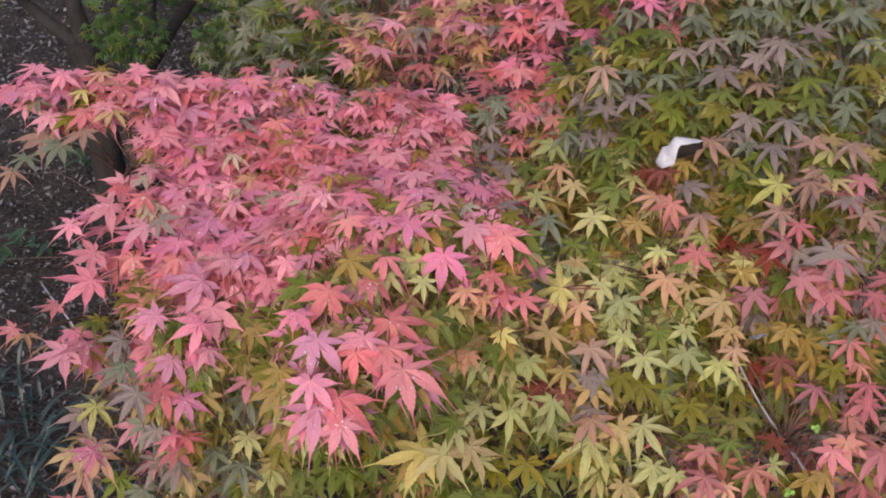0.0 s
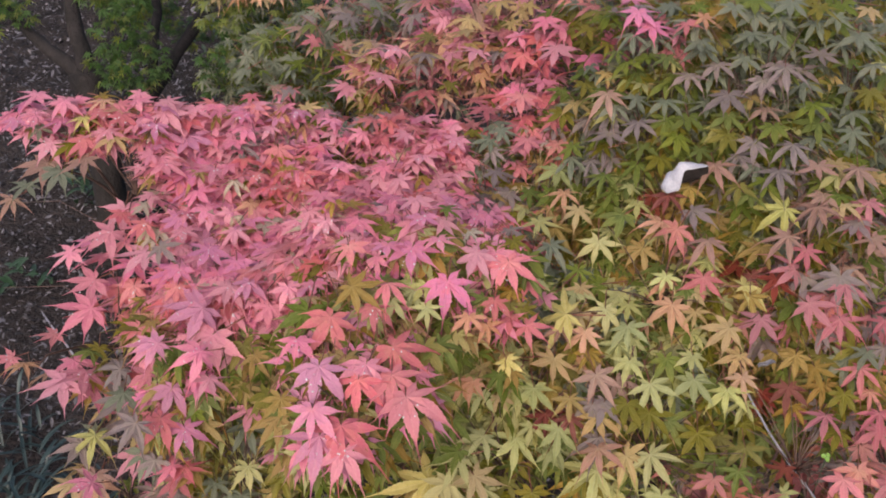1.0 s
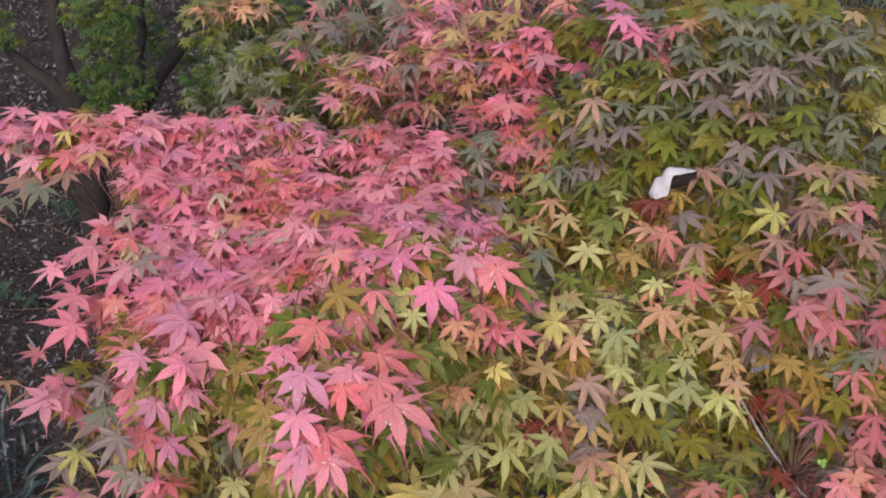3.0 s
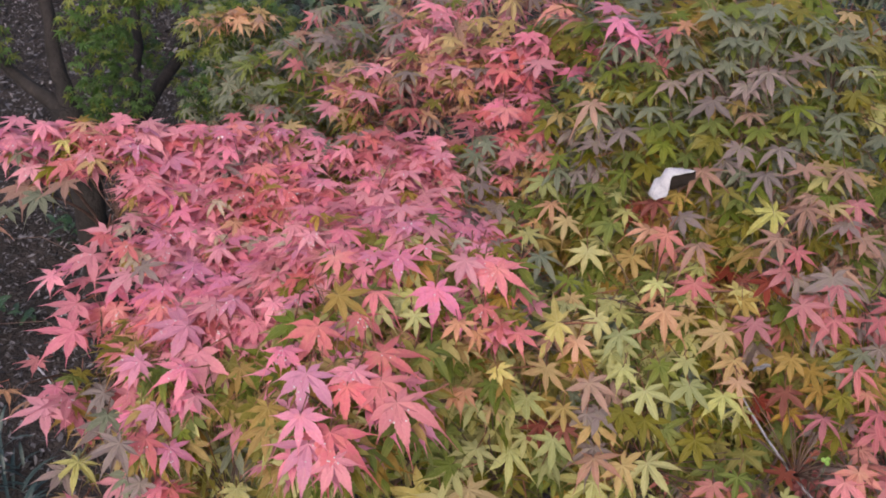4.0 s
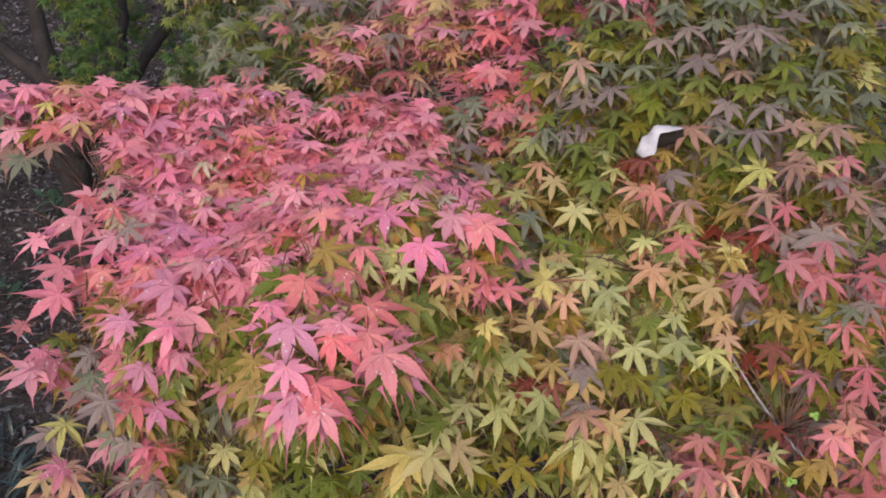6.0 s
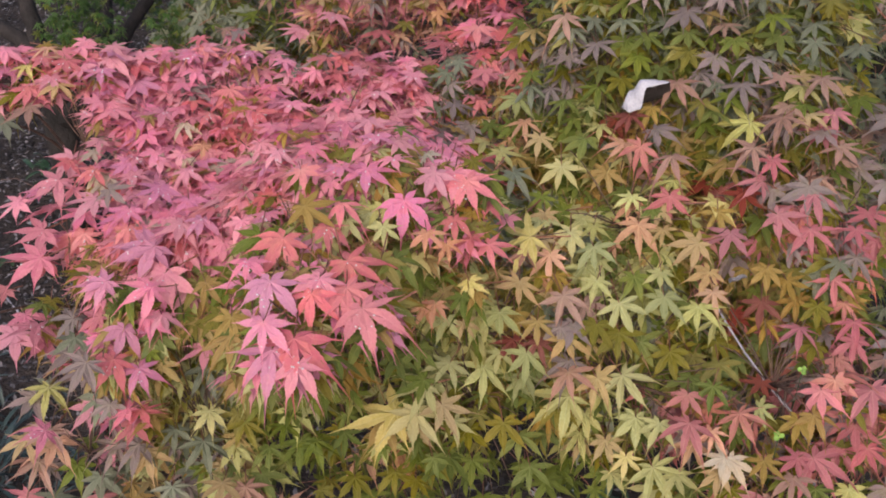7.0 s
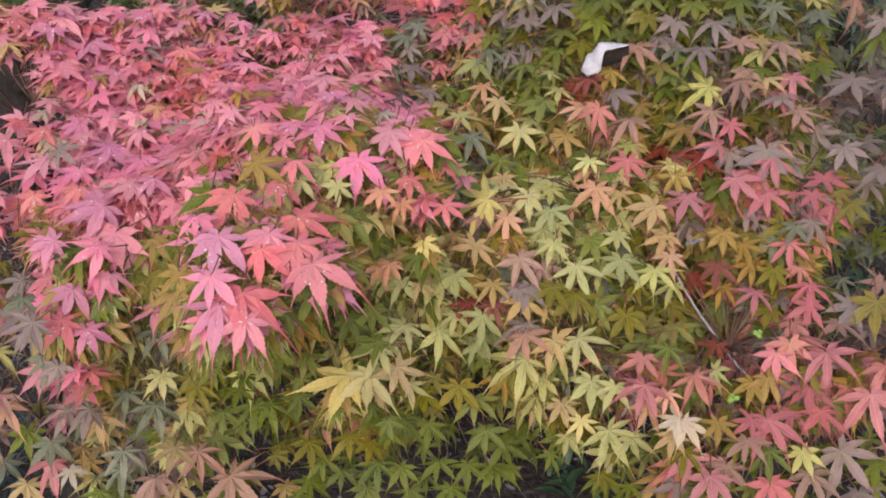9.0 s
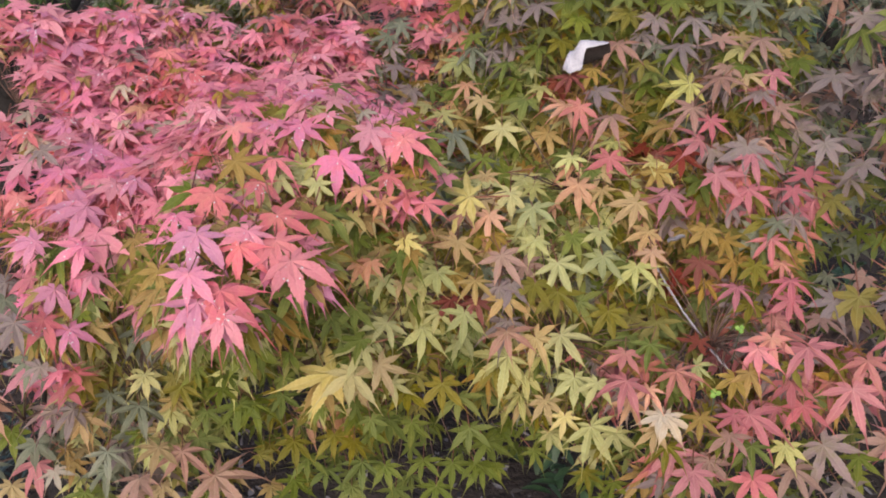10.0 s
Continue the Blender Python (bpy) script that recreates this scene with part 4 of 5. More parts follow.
sprig(golden_leaves, "Z",
      (0.463, 1.049, 0.597, 136, -24, -15, 43),
      (0.483, 1.078, 0.665, 113, -25, -24, 36),
      (0.508, 1.053, 0.608, 153, -26, -11, 44),
      (0.472, 0.971, 0.542, 150, -4, -7, 38),
      (0.333, 0.980, 0.525, -174, -17, 8, 36),
      (0.368, 1.002, 0.529, -158, -19, 13, 37),
      (0.040, 0.942, 0.519, 176, -20, -13, 40),
      (0.178, 0.980, 0.507, 160, -25, 1, 39),
      (0.120, 1.238, 0.640, -170, -30, -2, 37),
      (0.378, 1.080, 0.638, -149, -22, 27, 42),
      (0.359, 1.055, 0.627, 133, -29, -17, 35),
      (0.527, 1.042, 0.591, -170, -14, 22, 38))
sprig(golden_leaves, "Z",
      (0.203, 0.989, 0.565, -147, -10, 22, 37),
      (0.104, 0.944, 0.469, 176, -31, 2, 45),
      (0.063, 0.946, 0.460, 177, -17, 8, 40),
      (-0.028, 0.948, 0.396, 180, -19, 2, 41),
      (0.170, 0.950, 0.485, 174, -13, -2, 40),
      (0.345, 0.829, 0.457, 159, -16, -1, 36),
      (0.500, 0.897, 0.507, -163, -26, 22, 35),
      (0.284, 1.255, 0.770, 171, -13, -1, 39),
      (0.553, 1.279, 0.854, 163, -15, 4, 40),
      (0.492, 1.346, 0.945, 165, -12, 2, 40),
      (0.378, 1.203, 0.755, 168, -13, 5, 39),
      (0.252, 1.296, 0.775, -89, -2, 18, 41))
sprig(golden_leaves, "Z",
      (0.297, 1.296, 0.802, 179, -13, 11, 43),
      (0.371, 1.261, 0.801, 148, -13, -11, 41),
      (0.509, 1.353, 0.918, 169, -14, -3, 40))

# what grows under leaves of each tint
BELOW = {"P": "PPPPPPRRMMPPAX", "R": "RRRPPPPOAZX", "M": "MMPPPRMV", "O": "OOBAYLZG", "Y": "YYLLBAGZ", "L": "LLLGGYBZ", "G": "GGGLWZBZ", "T": "TTTZZVG",
         "B": "BBBALVW", "V": "VVVTBGZR", "D": "DARZAZ", "A": "AAOBZWB", "Z": "ZZGGA"}
DEEP = {"P": "PRPAPZPOKG", "R": "ZAAGGZR", "M": "MGPPAZ", "O": "ZZGGAB", "Y": "ZGGLGZ", "L": "GGGZZL", "G": "GGGZ", "T": "GGZTG", "B": "ZGGAZ", "V": "GGZTZV", "D": "ZAZD", "A": "ZZAGG", "Z": "ZZGG"}


MIXED = dict(BELOW, K="KCZVAZGZ", C="CAZZAGZ", M="MKVVZG", D="DCAZZA", V="VTTZGGZ", S="SVVTZZG", L="LLWGGZZ", Y="YLGZWB", B="BWZGAZ", O="OBAZGW", A="ABZZAG", T="TTTGGZ")
BELOW.update(S="SSBVZG", K="KRVZ", C="CRAZ", D="DAZ", X="BLZG", E="EELGGBZ", W="WWWLZBTG")
MIXED.update(X="BAZG", E="EWGGZ", W="WWZGTG")
DEEP.update(X="GZ", W="GZGA", E="GGZGL", K="ZZAGGC", C="ZAGGZ", S="GZTV")
OUTWARD, ALONG = Vector((0, -0.68, 0.73)), Vector((0, 0.73, 0.68))


def clear_of(q, a, b, gap=0.045):
    """Whether a leaf at q would hide the thing between a and b."""
    a, b = Vector(a), Vector(b)
    f = min(max((q - a).dot(b - a) / (b - a).length_squared, 0), 1)
    d = q - a.lerp(b, f)
    return d.length < gap and d.dot(OUTWARD) > -0.012


def under_leaves(store, shallow, deep, seed, below):
    """Leaves in and below the outer layer of a crown, tinted like their neighbours; none past the crown's outline."""
    r, out = random.Random(seed), []
    flat = np.array([(row[1].x, row[1].dot(ALONG), row[1].dot(OUTWARD)) for row in store])
    for letter, p, heading, dip, roll, size in store:
        layer = np.nonzero(np.abs(flat[:, 2] - p.dot(OUTWARD)) < 0.06)[0]
        thin = (p.x < -0.40 and p.z < 0.755) or p.z < 0.35
        shelf = p.x < -0.40 and p.z >= 0.755
        for k in range(shallow + deep):
            inner = k >= shallow
            low = letter in "PRMKC" and (p.y < 1.05 or letter in "KC")
            a, b = p.x + r.gauss(0, 0.022 if low else 0.04), p.dot(ALONG) + (r.uniform(-0.005, 0.03) if low else r.uniform(-0.010, 0.055) if letter in "PRM" else r.gauss(0, 0.04))
            rose = letter in "KC" and p.y < 1.0 and p.x > 0.3
            if p.x < -0.38:
                a = p.x + (r.gauss(0, 0.03) if p.z > 0.755 else abs(r.gauss(0, 0.03)))
            if p.z < 0.48 and p.x < 0.3 and r.random() < 0.75:
                continue
            if p.x < -0.45 and p.y > 1.22 and (letter not in "PRM" or r.random() < 0.72):
                continue
            if low and not rose and (r.random() < 0.55 or (inner and p.x > -0.06)):
                continue
            d = np.hypot(flat[layer, 0] - a, flat[layer, 1] - b)
            near = layer[np.argsort(d)[:3]]
            if len(near) < 3 or np.sort(d)[2] > (0.066 if p.x < -0.3 else 0.075 if inner else 0.09) or (thin and (inner or r.random() < (0.9 if p.z < 0.73 else 0.5))) or (shelf and inner):
                continue
            h = flat[near, 2].min() - (r.uniform(0.012, 0.035) if shelf else r.uniform(0.055, 0.15) if inner else r.uniform(0.010, 0.035) if letter in "PRM" else r.uniform(0.026, 0.055))
            q = Vector((a, 0, 0)) + ALONG * b + OUTWARD * h
            if q.z < 0.1 or clear_of(q, (0.365, 1.06, 0.565), (0.45, 0.935, 0.462)) or clear_of(q, (0.29, 1.205, 0.765), (0.345, 1.205, 0.765)):
                continue
            tint = r.choice((DEEP if inner else below)[store[near[0]][0]])
            if low and p.y < 1.05 and letter in "PRM":
                tint = r.choice("GGLZAGZL" if inner else "GLZAGPM" if abs(a - p.x) < 0.03 else "GLZAG")
            if letter in "PRMKSVOB" and p.y > 1.38 and store is coral_leaves:
                tint = r.choice("PKSVOTKBZP")
            if rose:
                tint = r.choice("KCVVKAZGSZ")
            elif p.z < 0.57 and p.x > -0.2:
                if r.random() < 0.68:
                    continue
                tint = r.choice(tint + "GGGGZ")
            if (low and p.y < 1.05) or rose:
                m = turn_of(180 + r.gauss(0, 45), r.gauss(-33, 10), r.gauss(0, 11))
            elif store[near[0]][0] in "PRM":
                m = turn_of(heading + r.gauss(0, 40), r.gauss(-7, 9), r.gauss(0, 11))
            else:
                m = turn_of(heading + r.gauss(0, 28), dip + r.gauss(0, 9), roll + r.gauss(0, 10))
            out.append((tint, pick_shape(r, tint), np.array(m) * ((0.034 if tint in "GZ" and q.z < 0.58 else max(size, 0.034)) * r.uniform(0.78, 1.08)), np.array(q)))
    return out


def cloud(centre, radii, count, letters, size, seed, dip=-18, heading=180):
    """A loose spray of leaves within an ellipsoid, denser towards its upper side."""
    r, out = random.Random(seed), []
    while len(out) < count:
        a, b, c = r.uniform(-1, 1), r.uniform(-1, 1), r.uniform(-1, 1)
        if a * a + b * b + c * c > 1 or noise.noise(Vector((a, b, c)) * 2.3 + Vector((seed, 0, 0))) < -0.12:
            continue
        p = (centre[0] + a * radii[0], centre[1] + b * radii[1], centre[2] + c * radii[2] - 0.25 * radii[2] * (a * a + b * b))
        m = turn_of(heading + r.gauss(0, 55), dip + r.gauss(0, 22), r.gauss(0, 22))
        out.append((r.choice(letters), r.randrange(12), np.array(m) * size * r.uniform(0.75, 1.2), np.array(p)))
    return out


def lone_leaf(leaf, tree, inv):
    letter, shape, m, p = leaf
    ob = new("leaf", single_leaf(letter, shape))
    ob.parent = tree
    ob.matrix_local = inv @ Matrix.Translation(p) @ Matrix(m.tolist()).to_4x4()


def maple_shrub(label, foot, stems, store, shallow, deep, seed, below, extra=(), dew=""):
    """A low maple: stems from the foot, limbs to each patch of leaves, twigs, single outer leaves and the inner foliage."""
    tree = thing("maple_shrub", foot, label, "shrub", "low maples")
    inv = Matrix.Translation(-Vector(foot))
    r = random.Random(seed)
    tips = []
    for top, rad in stems:
        bm = bmesh.new()
        pts = bend(foot, top, 0.03, 8, 0.02, seed)
        tube(bm, pts, [rad * (1 - 0.55 * i / 8) for i in range(9)], 10, 0.25)
        bm.transform(inv)
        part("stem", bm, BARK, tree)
        tips.append(pts)
    patches = {}
    for row in store:
        patches.setdefault((math.floor(row[1].x / 0.17), math.floor(row[1].y / 0.17)), []).append(row)
    twigs = bmesh.new()
    for rows in patches.values():
        mid = sum((row[1] for row in rows), Vector()) / len(rows) + Vector((0, 0.03, -0.045))
        start = min((p for pts in tips for p in pts[3:]), key=lambda p: (p - mid).length)
        bm = bmesh.new()
        tube(bm, bend(start, mid, 0.02, 6, 0.012, seed), [0.0028 - 0.00025 * i for i in range(7)], 6)
        bm.transform(inv)
        part("limb", bm, TWIG, tree)
        for letter, p, heading, dip, roll, size in rows:
            back = turn_of(heading, dip, roll) @ Vector((0, -0.7, -0.15)) * size
            tube(twigs, bend(mid, p + back, 0.006, 4, 0.006, seed), [0.0010, 0.0009, 0.0008, 0.0007, 0.0006], 4)
    twigs.transform(inv)
    tagged(part("fine_branching", twigs, TWIG, tree), "thin dark red-brown twigs", kind="stuff")
    for letter, p, heading, dip, roll, size in store:
        ob = new("leaf", single_leaf(letter, pick_shape(r, letter, p.y < 1.0)))
        ob.parent = tree
        ob.matrix_local = inv @ Matrix.Translation(p) @ (turn_of(heading, dip, roll) * size).to_4x4()
    if dew:
        vs, fs = [], []
        for letter, p, heading, dip, roll, size in store:
            if letter not in dew:
                continue
            m = turn_of(heading, dip, roll)
            for _ in range(r.randrange(0, 7)):
                u, v = r.uniform(0.05, 0.6), r.gauss(0, 0.12)
                c = p + m @ Vector((v * size, u * size, 0.0006 - 0.25 * u * u * size))
                rad, n = r.uniform(0.0005, 0.0012), len(vs)
                vs.append(tuple(c + m @ Vector((0, 0, rad * 1.2))))
                for ring, h in ((0.75, 0.8), (1.0, 0.0)):
                    vs += [tuple(c + m @ Vector((math.cos(k * 1.0472) * rad * ring, math.sin(k * 1.0472) * rad * ring, rad * h))) for k in range(6)]
                for k in range(6):
                    j = (k + 1) % 6
                    fs += [(n, n + 1 + k, n + 1 + j), (n + 1 + k, n + 7 + k, n + 7 + j, n + 1 + j)]
        me = bpy.data.meshes.new("dew")
        me.from_pydata(vs, [], fs)
        me.polygons.foreach_set("use_smooth", [True] * len(fs))
        me.materials.append(DEW_GLINT)
        me.transform(inv)
        tagged(part("dew", me, None, tree), "small drops of dew on the leaves, their glint painted white", kind="stuff")
    mass = under_leaves(store, shallow, deep, seed, below) + list(extra)
    mass.sort(key=lambda leaf: -float(leaf[3] @ np.array(OUTWARD)) if abs(leaf[3][0]) < 0.65 else 9)
    room = max(300 - len(store), 0)
    for leaf in mass[:room]:
        lone_leaf(leaf, tree, inv)
    inner = leaves_mesh("foliage", mass[room:])
    inner.transform(inv)
    tagged(part("foliage", inner, None, tree), "dense inner maple leaves, olive, green and red", kind="stuff")
    return tree


# ---- ground ----
def ground_height(x, y):
    return 0.02 + 0.055 * min(max(y - 1.0, 0), 3) + 0.03 * noise.noise(Vector((x * 1.3, y * 1.3, 0))) + 0.012 * noise.noise(Vector((x * 6, y * 6, 3)))


bm = bmesh.new()
steps = [-60, -25, -12, -6, -4] + [-3 + 0.08 * i for i in range(76)] + [4, 6, 12, 25, 60]
stepy = [-60, -25, -10, -4, -1.5] + [-0.5 + 0.08 * i for i in range(76)] + [6.5, 8, 12, 25, 60]
grid = [[bm.verts.new((x, y, ground_height(x, y))) for x in steps] for y in stepy]
for r0, r1 in zip(grid, grid[1:]):
    for i in range(len(steps) - 1):
        bm.faces.new((r0[i], r0[i + 1], r1[i + 1], r1[i]))
tagged(new("ground", finish(bm, "ground", SOIL)), "dark brown woodland soil covered with dead leaves", "ground", kind="structure")


def litter(name, box, count, size, material, seed, label, lift=0.004):
    """Fallen leaves, curled and lying at all angles, as one sheet of stuff."""
    r = random.Random(seed)
    vs, fs = [], []
    for _ in range(count):
        x, y = r.uniform(box[0], box[1]), r.uniform(box[2], box[3])
        s = size * r.uniform(0.5, 1.3)
        curl, wid = r.uniform(-0.5, 0.7), r.uniform(0.22, 0.5)
        m = turn_of(r.uniform(0, 360), r.gauss(0, 24), r.gauss(0, 28)) * s
        z = ground_height(x, y) + lift + r.uniform(0, 0.022)
        n = len(vs)
        for a, b in ((0, -1), (-wid, -0.35), (0, -0.3), (wid, -0.4), (-wid * 0.85, 0.3), (0, 0.3), (wid * 0.85, 0.35), (r.uniform(-0.2, 0.2), 1)):
            c = curl * (a / wid) ** 2 * 0.3 + curl * 0.35 * b * b
            vs.append(tuple(Vector((x, y, z)) + m @ Vector((a, b, c))))
        fs += [(n, n + 2, n + 1), (n, n + 3, n + 2), (n + 1, n + 2, n + 5, n + 4), (n + 2, n + 3, n + 6, n + 5), (n + 4, n + 5, n + 7), (n + 5, n + 6, n + 7)]
    me = bpy.data.meshes.new(name)
    me.from_pydata(vs, [], fs)
    me.materials.append(material)
    return tagged(new(name, me), label, "fallen leaves", kind="stuff")


litter("fallen_leaves", (-2.2, 1.6, 0.5, 3.2), 19000, 0.009, LITTER, 21, "small brown and grey dead leaves scattered on the soil")
litter("fallen_leaves", (-3.0, 2.6, 3.0, 6.5), 14000, 0.013, LITTER, 22, "small brown and grey dead leaves scattered on the soil")
litter("fallen_leaves", (-1.9, -0.3, 1.5, 5.0), 24000, 0.0068, LITTER, 24, "small brown and grey dead leaves scattered on the soil", 0.008)
litter("bleached_fallen_leaves", (-2.0, 1.4, 0.8, 5.0), 420, 0.005, DRY, 23, "pale bleached scraps of dead leaf on the soil", 0.01)

# ---- low maples ----
coral_extra = (cloud((-0.20, 1.82, 0.70), (0.20, 0.16, 0.09), 260, "TTTGGT", 0.034, 31) + cloud((-0.06, 1.78, 0.79), (0.20, 0.16, 0.08), 200, "TVTSGK", 0.038, 32)
               + cloud((0.12, 1.76, 0.84), (0.2, 0.2, 0.07), 160, "PKSVB", 0.040, 33) + cloud((-0.22, 1.18, 0.50), (0.16, 0.22, 0.10), 160, "GGGAZ", 0.036, 34, -33)
               + cloud((-0.1, 1.45, 0.62), (0.3, 0.2, 0.1), 260, "ZGVAR", 0.045, 35))
golden_extra = (cloud((0.62, 1.55, 0.84), (0.25, 0.25, 0.10), 260, "TTZVTZ", 0.044, 41) + cloud((0.40, 1.62, 0.90), (0.25, 0.2, 0.09), 220, "VTZVTZG", 0.042, 42)
                + cloud((0.72, 1.25, 0.72), (0.14, 0.2, 0.12), 120, "VVTSGT", 0.048, 43) + cloud((0.66, 0.95, 0.48), (0.12, 0.15, 0.10), 60, "VSKVG", 0.048, 44)
                + cloud((0.10, 1.24, 0.44), (0.28, 0.18, 0.12), 140, "GGZG", 0.036, 45, -33) + cloud((0.45, 1.25, 0.50), (0.22, 0.2, 0.14), 130, "GZGG", 0.037, 46, -33)
                + cloud((0.83, 1.47, 0.38), (0.22, 0.24, 0.14), 170, "GTZTG", 0.040, 48, -30) + cloud((0.02, 1.12, 0.26), (0.22, 0.12, 0.08), 22, "GGG", 0.034, 47, -33))
maple_shrub("low maple shrub with coral-red leaves over olive green ones", (-0.48, 1.15, 0.03), [((-0.28, 1.30, 0.58), 0.022), ((-0.02, 1.5, 0.68), 0.016), ((-0.5, 1.42, 0.60), 0.013), ((-0.12, 1.02, 0.60), 0.012)], coral_leaves, 27, 10, 51, BELOW, coral_extra, "PRM")
maple_shrub("low maple shrub with yellow, tan, green and red leaves", (0.34, 1.34, 0.03), [((0.2, 1.2, 0.55), 0.02), ((0.45, 1.35, 0.72), 0.018), ((0.5, 1.12, 0.52), 0.013), ((0.25, 1.5, 0.72), 0.014)], golden_leaves, 9, 10, 52, MIXED, golden_extra)


# ---- maple tree behind ----
def maple_tree(label, foot, limbs, sprays):
    tree = thing("maple_tree", foot, label, "tree")
    inv = Matrix.Translation(-Vector(foot))
    for name, pts, radii in limbs:
        bm = bmesh.new()
        dense = []
        rad = []
        for i in range(len(pts) - 1):
            for k in range(4):
                dense.append(Vector(pts[i]).lerp(Vector(pts[i + 1]), k / 4) + Vector((noise.noise(Vector(pts[i]) * 7 + Vector((k, 0, 0))), noise.noise(Vector(pts[i]) * 7 + Vector((0, k, 0))), 0)) * 0.006)
                rad.append(radii[i] + (radii[i + 1] - radii[i]) * k / 4)
        dense.append(Vector(pts[-1]))
        rad.append(radii[-1])
        tube(bm, dense, rad, 12, 0.2)
        bm.transform(inv)
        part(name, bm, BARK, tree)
    mass = sorted((leaf for spray in sprays for leaf in spray), key=lambda leaf: leaf[3][1])
    for leaf in mass[:280]:
        lone_leaf(leaf, tree, inv)
    me = leaves_mesh("crown", mass[280:], False)
    me.transform(inv)
    tagged(part("crown", me, None, tree), "sprays of small fresh green maple leaves", kind="stuff")
    return tree


maple_tree("grey-brown forked maple tree with small green leaves", (-0.79, 2.14, 0.06),
           [("trunk", [(-0.79, 2.14, 0.04), (-0.78, 2.15, 0.25), (-0.775, 2.16, 0.40), (-0.80, 2.19, 0.52)], [0.045, 0.036, 0.034, 0.036]),
            ("limb", [(-0.80, 2.19, 0.50), (-0.905, 2.27, 0.55), (-0.99, 2.34, 0.588), (-1.25, 2.55, 0.78)], [0.021, 0.015, 0.012, 0.009]),
            ("limb", [(-0.80, 2.20, 0.50), (-0.835, 2.28, 0.60), (-0.86, 2.36, 0.74), (-0.89, 2.45, 1.05), (-0.9, 2.5, 1.5)], [0.022, 0.017, 0.015, 0.012, 0.008]),
            ("limb", [(-0.775, 2.15, 0.36), (-0.715, 2.12, 0.41), (-0.655, 2.17, 0.475), (-0.56, 2.33, 0.60), (-0.45, 2.55, 0.80)], [0.022, 0.018, 0.015, 0.014, 0.009]),
            ("limb", [(-0.655, 2.17, 0.475), (-0.655, 2.28, 0.58), (-0.665, 2.40, 0.72), (-0.68, 2.5, 1.1)], [0.012, 0.011, 0.010, 0.006])],
           [cloud((-0.665, 2.08, 0.62), (0.085, 0.06, 0.10), 220, "FFFG", 0.020, 61), cloud((-0.66, 2.12, 0.76), (0.10, 0.08, 0.08), 180, "FFG", 0.021, 62),
            cloud((-0.38, 2.05, 0.73), (0.13, 0.12, 0.07), 420, "FGGT", 0.022, 63), cloud((-0.33, 1.90, 0.65), (0.17, 0.12, 0.06), 520, "TTFG", 0.021, 64),
            cloud((-0.24, 1.78, 0.65), (0.14, 0.10, 0.05), 320, "GGZT", 0.024, 65), cloud((-0.37, 1.98, 0.775), (0.09, 0.05, 0.018), 40, "OSB", 0.030, 66),
            cloud((-1.03, 2.4, 0.74), (0.06, 0.08, 0.07), 70, "FFG", 0.020, 67), cloud((-0.52, 2.2, 0.80), (0.16, 0.10, 0.06), 240, "FGG", 0.020, 68),
            cloud((-0.99, 2.30, 0.64), (0.07, 0.08, 0.06), 90, "FFG", 0.021, 69), cloud((-0.72, 2.40, 0.61), (0.11, 0.08, 0.06), 130, "FFG", 0.021, 70),
            cloud((-0.63, 2.47, 0.53), (0.07, 0.06, 0.05), 60, "FFG", 0.019, 71)])


# ---- undergrowth ----
def blade_plant(name, label, category, foot, count, length, width, spread, material, seed):
    """A clump of long pointed blades."""
    r = random.Random(seed)
    plant = thing(name, foot, label, category)
    for _ in range(count):
        bm = bmesh.new()
        g, lean, ln = r.uniform(0, 2 * math.pi), r.uniform(0.35, 1.1), length * r.uniform(0.6, 1.15)
        base = Vector((r.gauss(0, spread), r.gauss(0, spread), r.uniform(0, 0.07)))
        rows = []
        for i in range(6):
            f = i / 5
            out = math.sin(lean) * ln * f
            p = base + Vector((math.cos(g) * out, math.sin(g) * out, math.cos(lean) * ln * f - 0.45 * ln * f * f))
            w = width * math.sin(math.pi * min(0.12 + 0.88 * f, 0.995)) + 0.0006
            side = Vector((-math.sin(g), math.cos(g), 0)) * w
            rows.append((bm.verts.new(p - side), bm.verts.new(p - Vector((0, 0, w * 0.4))), bm.verts.new(p + side)))
        for a, b in zip(rows, rows[1:]):
            bm.faces.new((a[0], a[1], b[1], b[0]))
            bm.faces.new((a[1], a[2], b[2], b[1]))
        part("blade", bm, material, plant)
    return plant


for x, y, sd in ((-0.74, 1.36, 1), (-0.62, 1.24, 2), (-0.86, 1.46, 3), (-0.66, 1.10, 4)):
    blade_plant("bamboo_grass", "dark bluish-green bamboo grass clump on the soil", "grass", (x, y, ground_height(x, y)), 60, 0.12, 0.0031, 0.06, BLADE, sd)
for x, y, sd in ((-0.98, 1.98, 5), (-0.90, 2.35, 6), (0.95, 1.65, 7), (0.30, 1.18, 8), (0.85, 1.2, 9), (-1.2, 2.2, 10), (0.7, 1.0, 12), (0.1, 1.0, 13)):
    blade_plant("low_herb", "small green herb with pointed leaves on the soil", "plant", (x, y, ground_height(x, y)), 22, 0.06, 0.006, 0.03, HERB, sd)


